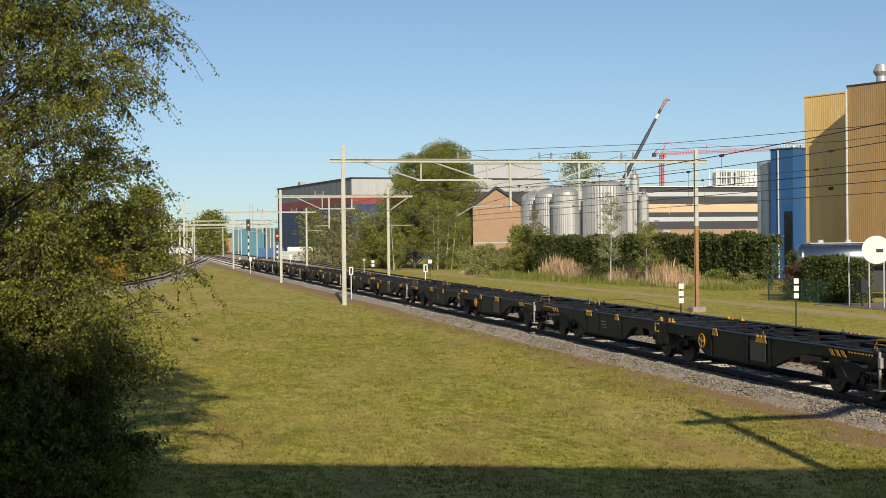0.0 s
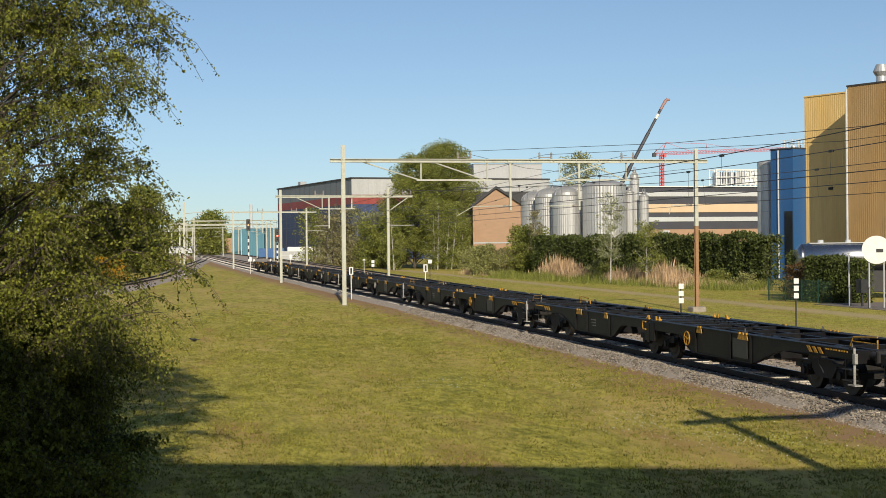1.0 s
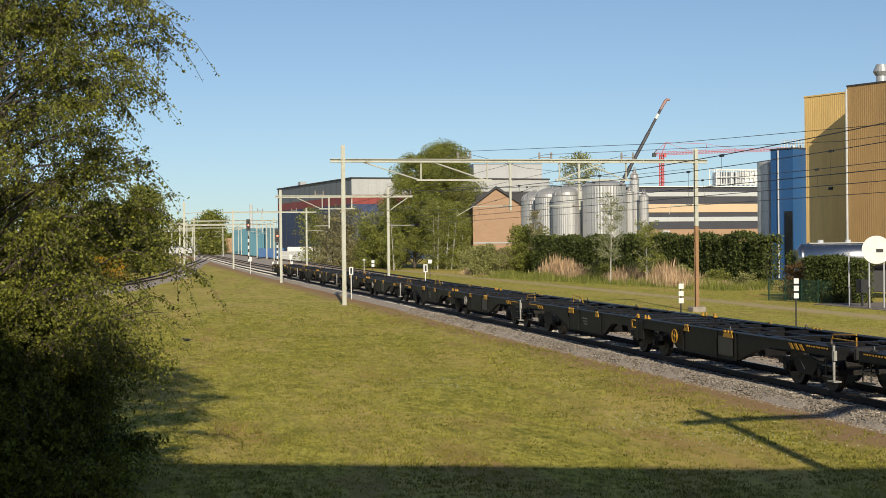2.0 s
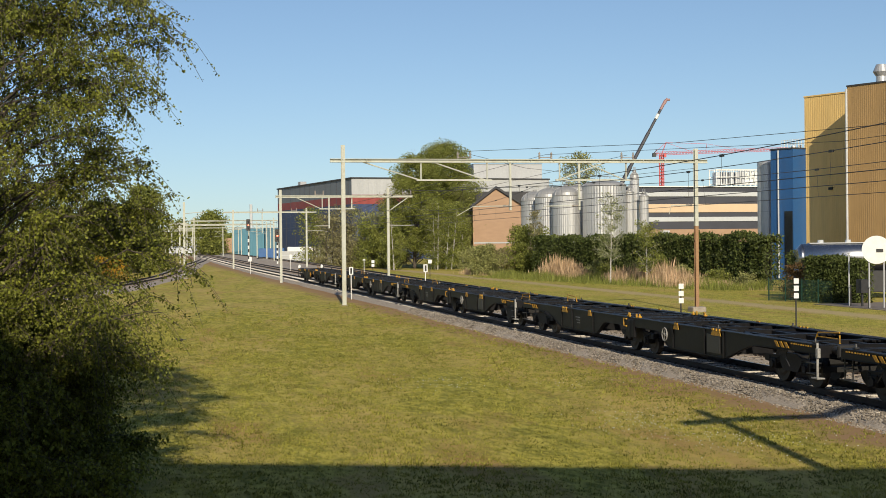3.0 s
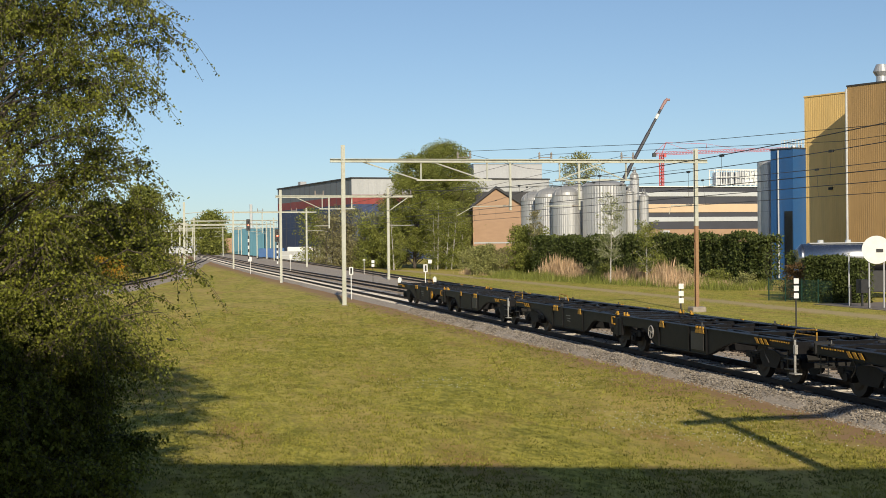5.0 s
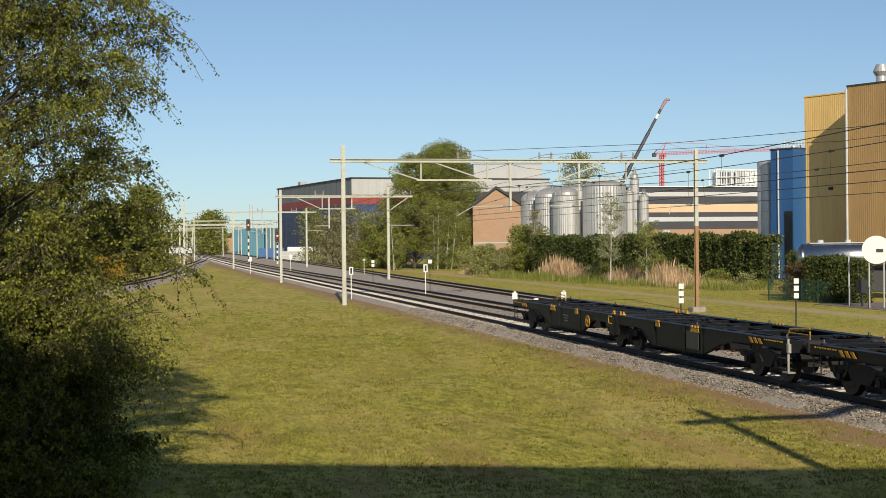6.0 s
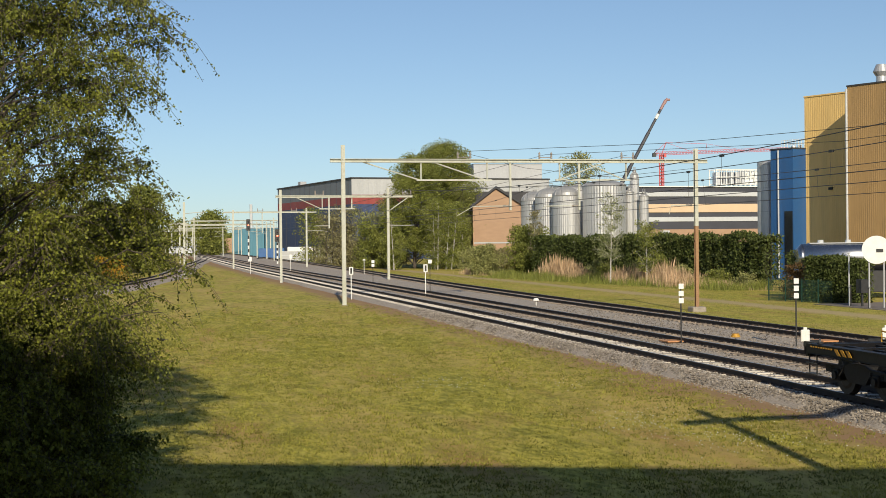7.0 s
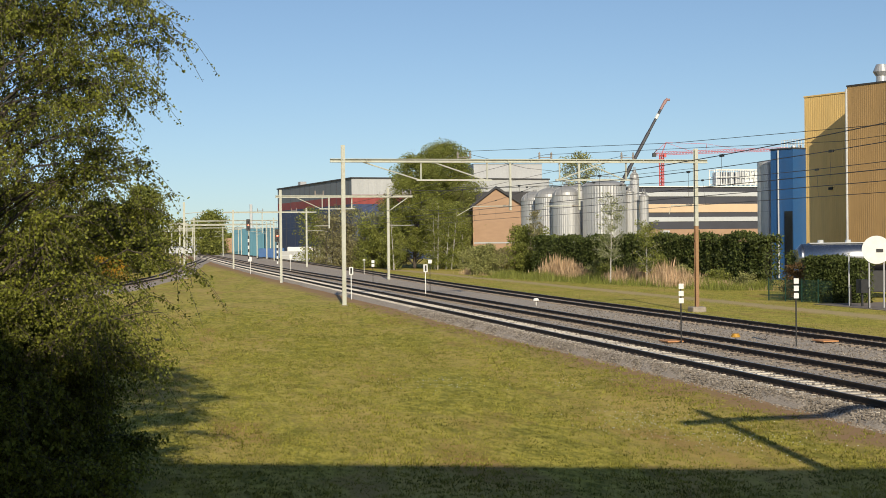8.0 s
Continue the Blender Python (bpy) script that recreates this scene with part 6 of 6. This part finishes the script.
bm = bmesh.new()
rod(bm, tip, tip + Vector((1.3, 0, 0.2)), 0.32, sides=8)
rod(bm, tip - Vector((0.3, 0, 1.0)), tip + Vector((0.5, 0, 0.5)), 0.36, sides=8)
part("boom_head", bm, DUSTY_RED, mob, "faded red boom head")
bm = bmesh.new()
bx(bm, -5, 4, -2, 2, 0, 12.0, 0.2)
part("base", bm, GREY_SHEET, mob)

# yard gate, fence, round sign, tanker
bm = bmesh.new()
bx(bm, 50.3, 76, 84, 96, LOW - 0.2, LOW + 0.05)
tagged(part("paved_yard", bm, ASPHALT), "brown-grey paved factory yard", "paving", kind="structure")


def mesh_fence(pts, h, label):
    f = empty("fence", label=label, category="fence", group="wire mesh fences")
    for (xa, ya), (xb, yb) in zip(pts, pts[1:]):
        L = math.hypot(xb - xa, yb - ya)
        m = Matrix.Translation((xa, ya, LOW)) @ Matrix.Rotation(math.atan2(yb - ya, xb - xa), 4, 'Z')
        bm = bmesh.new()
        bx(bm, -0.035, 0.035, -0.035, 0.035, -0.3, h + 0.1, turn=m)
        part("post", bm, FENCE_GREEN, f)
        bm = bmesh.new()
        for i in range(int(L / 0.10)):
            bx(bm, i * 0.10 - 0.006, i * 0.10 + 0.006, -0.006, 0.006, 0.05, h, turn=m)
        for i in range(9):
            bx(bm, 0, L, -0.008, 0.008, 0.06 + i * (h - 0.1) / 8 - 0.008, 0.06 + i * (h - 0.1) / 8 + 0.008, turn=m)
        part("mesh_panel", bm, FENCE_GREEN, f)


mesh_fence([(50.4, 103.6), (50.8, 101.5), (51.2, 99.5), (51.6, 97.6), (52.0, 96.0)], 1.75, "green wire mesh fence at the hedge")
for k, (x, y, h, mm) in enumerate(((51.0, 91.8, 3.9, PALE_SHEET), (50.5, 88.2, 1.5, DARK), (50.9, 91.4, 1.6, DARK), (51.2, 86.9, 1.5, DARK))):
    bm = bmesh.new()
    rod(bm, (0, 0, -0.3), (0, 0, h), 0.05, sides=8)
    bx(bm, -0.07, 0.07, -0.07, 0.07, h - 0.05, h + 0.02, 0.01)
    o = part("gate_post", bm, mm)
    o.location = (x, y, LOW)
    tagged(o, "tall pale gate post" if k == 0 else "dark short gate post", "post", "gate posts")
disc = empty("round_sign", 51.54, 88.9, LOW, -26, label="big round white sign on two poles", category="sign")
bm = bmesh.new()
rod(bm, (0, 0, 4.15), (0, -0.08, 4.15), 1.0, sides=48)
part("disc", bm, WHITE, disc)
bm = bmesh.new()
bx(bm, -0.02, 0.46, -0.10, -0.084, 3.97, 4.22)
part("emblem", bm, DARK, disc, "small dark plain emblem")
bm = bmesh.new()
for s in (-0.5, 0.5):
    rod(bm, (s, 0.06, -0.3), (s, 0.06, 4.6), 0.06, sides=8)
part("pole", bm, GREY_SHEET, disc)
bm = bmesh.new()
bx(bm, -0.35, 0.35, -0.3, 0.3, 1.0, 2.0, 0.03)
o = part("control_box", bm, DARK)
o.location = (51.6, 91.0, LOW)
bx_leg = bmesh.new()
bx(bx_leg, -0.06, 0.06, -0.06, 0.06, 0, 1.0)
part("leg", bx_leg, DARK, o)
tagged(o, "dark control box on a leg at the gate", "control box")
tanker = empty("tank_trailer", 53.9, 105.6, LOW - 0.5, -12, label="polished silver road tanker behind the hedge", category="tanker")
bm = bmesh.new()
rod(bm, (0.4, 0, 3.9), (10.5, 0, 3.9), 1.15, sides=32)
rod(bm, (0.4, 0, 3.9), (0.0, 0, 3.9), 1.15, 0.7, sides=32)
for f in bm.faces:
    f.smooth = len(f.verts) == 4
part("tank", bm, TANKER_STEEL, tanker)
bm = bmesh.new()
bx(bm, 1.0, 10.0, -0.35, 0.35, 5.05, 5.12)
for i in range(4):
    rod(bm, (2 + i * 2.3, 0, 5.05), (2 + i * 2.3, 0, 5.35), 0.25, sides=12)
part("walkway", bm, PALE_SHEET, tanker)
bm = bmesh.new()
bx(bm, 0.4, 10.5, -1.1, 1.1, 1.0, 2.8, 0.05)
for i in range(3):
    rod(bm, (2 + i * 1.35, -1.15, 0.52), (2 + i * 1.35, 1.15, 0.52), 0.52, sides=18)
part("chassis", bm, DARK, tanker)

# far skyline at the end of the line
far = empty("station_buildings", -20, 620, -0.6, label="low pale buildings beyond the station", category="building")
rng = random.Random(4)
for i in range(9):
    bm = bmesh.new()
    x0 = i * 9.5
    bx(bm, x0, x0 + 7 + rng.random() * 2, 0, 14, 0, 6 + rng.random() * 4, 0.05)
    part("block", bm, (BRICK, PALE_SHEET, GREY_SHEET)[i % 3], far)
woods = np.random.default_rng(15)
c = np.stack([woods.uniform(-260, 420, 26000), woods.uniform(700, 760, 26000), np.zeros(26000)], 1)
c[:, 2] = (8 + 4 * np.sin(c[:, 0] * 0.05) + 2.5 * np.sin(c[:, 0] * 0.21)) * woods.random(26000) ** 0.6
tagged(leaves_mesh("far_woods", c, 2.2, LEAF_MID, woods, None), "distant belt of green woodland", "woods", kind="stuff")

# the house with the viewing window, whose shadow lies on the lawn
house = empty("viewing_house", 0, -0.9, -0.6, -20.5, label="tall brick house behind the viewer", category="house")
bm = bmesh.new()
bx(bm, -45, 45, -14, 0, 0, 13.9)
part("wall", bm, HOUSE_WALL, house)
bm = bmesh.new()
bx(bm, -45.3, 45.3, -14.3, 0.15, 13.9, 14.2, 0.03)
part("roof", bm, ROOF, house)

# a dark bird low over the lawn
bird = empty("bird", 2.7, 60.2, 0.0, label="small dark bird gliding low over the lawn", category="bird")
bm = bmesh.new()
bmesh.ops.create_uvsphere(bm, u_segments=12, v_segments=8, radius=0.07, matrix=Matrix.Diagonal((2.0, 0.9, 0.85, 1)))
bmesh.ops.create_uvsphere(bm, u_segments=10, v_segments=7, radius=0.045, matrix=Matrix.Translation((-0.15, 0, 0.05)))
rod(bm, (-0.19, 0, 0.05), (-0.24, 0, 0.04), 0.015, 0.003, sides=6)
bx(bm, 0.12, 0.26, -0.03, 0.03, -0.01, 0.01)
part("body", bm, DARK, bird)
for s in (-1, 1):
    bm = bmesh.new()
    slab(bm, [(0, 0), (s * 0.10, 0.05), (s * 0.22, 0.03), (s * 0.10, 0.035)], -0.06, 0.05)
    part("wing", bm, DARK, bird)


def motions():
    rows = [0.5 * i for i in range(17)]
    for k, w in enumerate(wagons):
        walk(w, [(t, pose(T1 + off1(rear(t) - k * WAGON - 13), rear(t) - k * WAGON, 0)) for t in rows])
    walk(bird, [(t, pose(x, y, -0.36)) for t, x, y in ((0, 2.68, 60.2), (1.0, 2.60, 60.2), (1.5, 2.46, 60.2), (3.5, 1.90, 60.4), (4.5, 1.74, 60.5), (6.5, 1.33, 60.6), (8.0, 1.10, 60.7))])


def rear(t):
    """Where the tail of the train is at t seconds; it gains a little speed."""
    return 216.1 - 25.8 * t - 0.075 * t * t


motions()
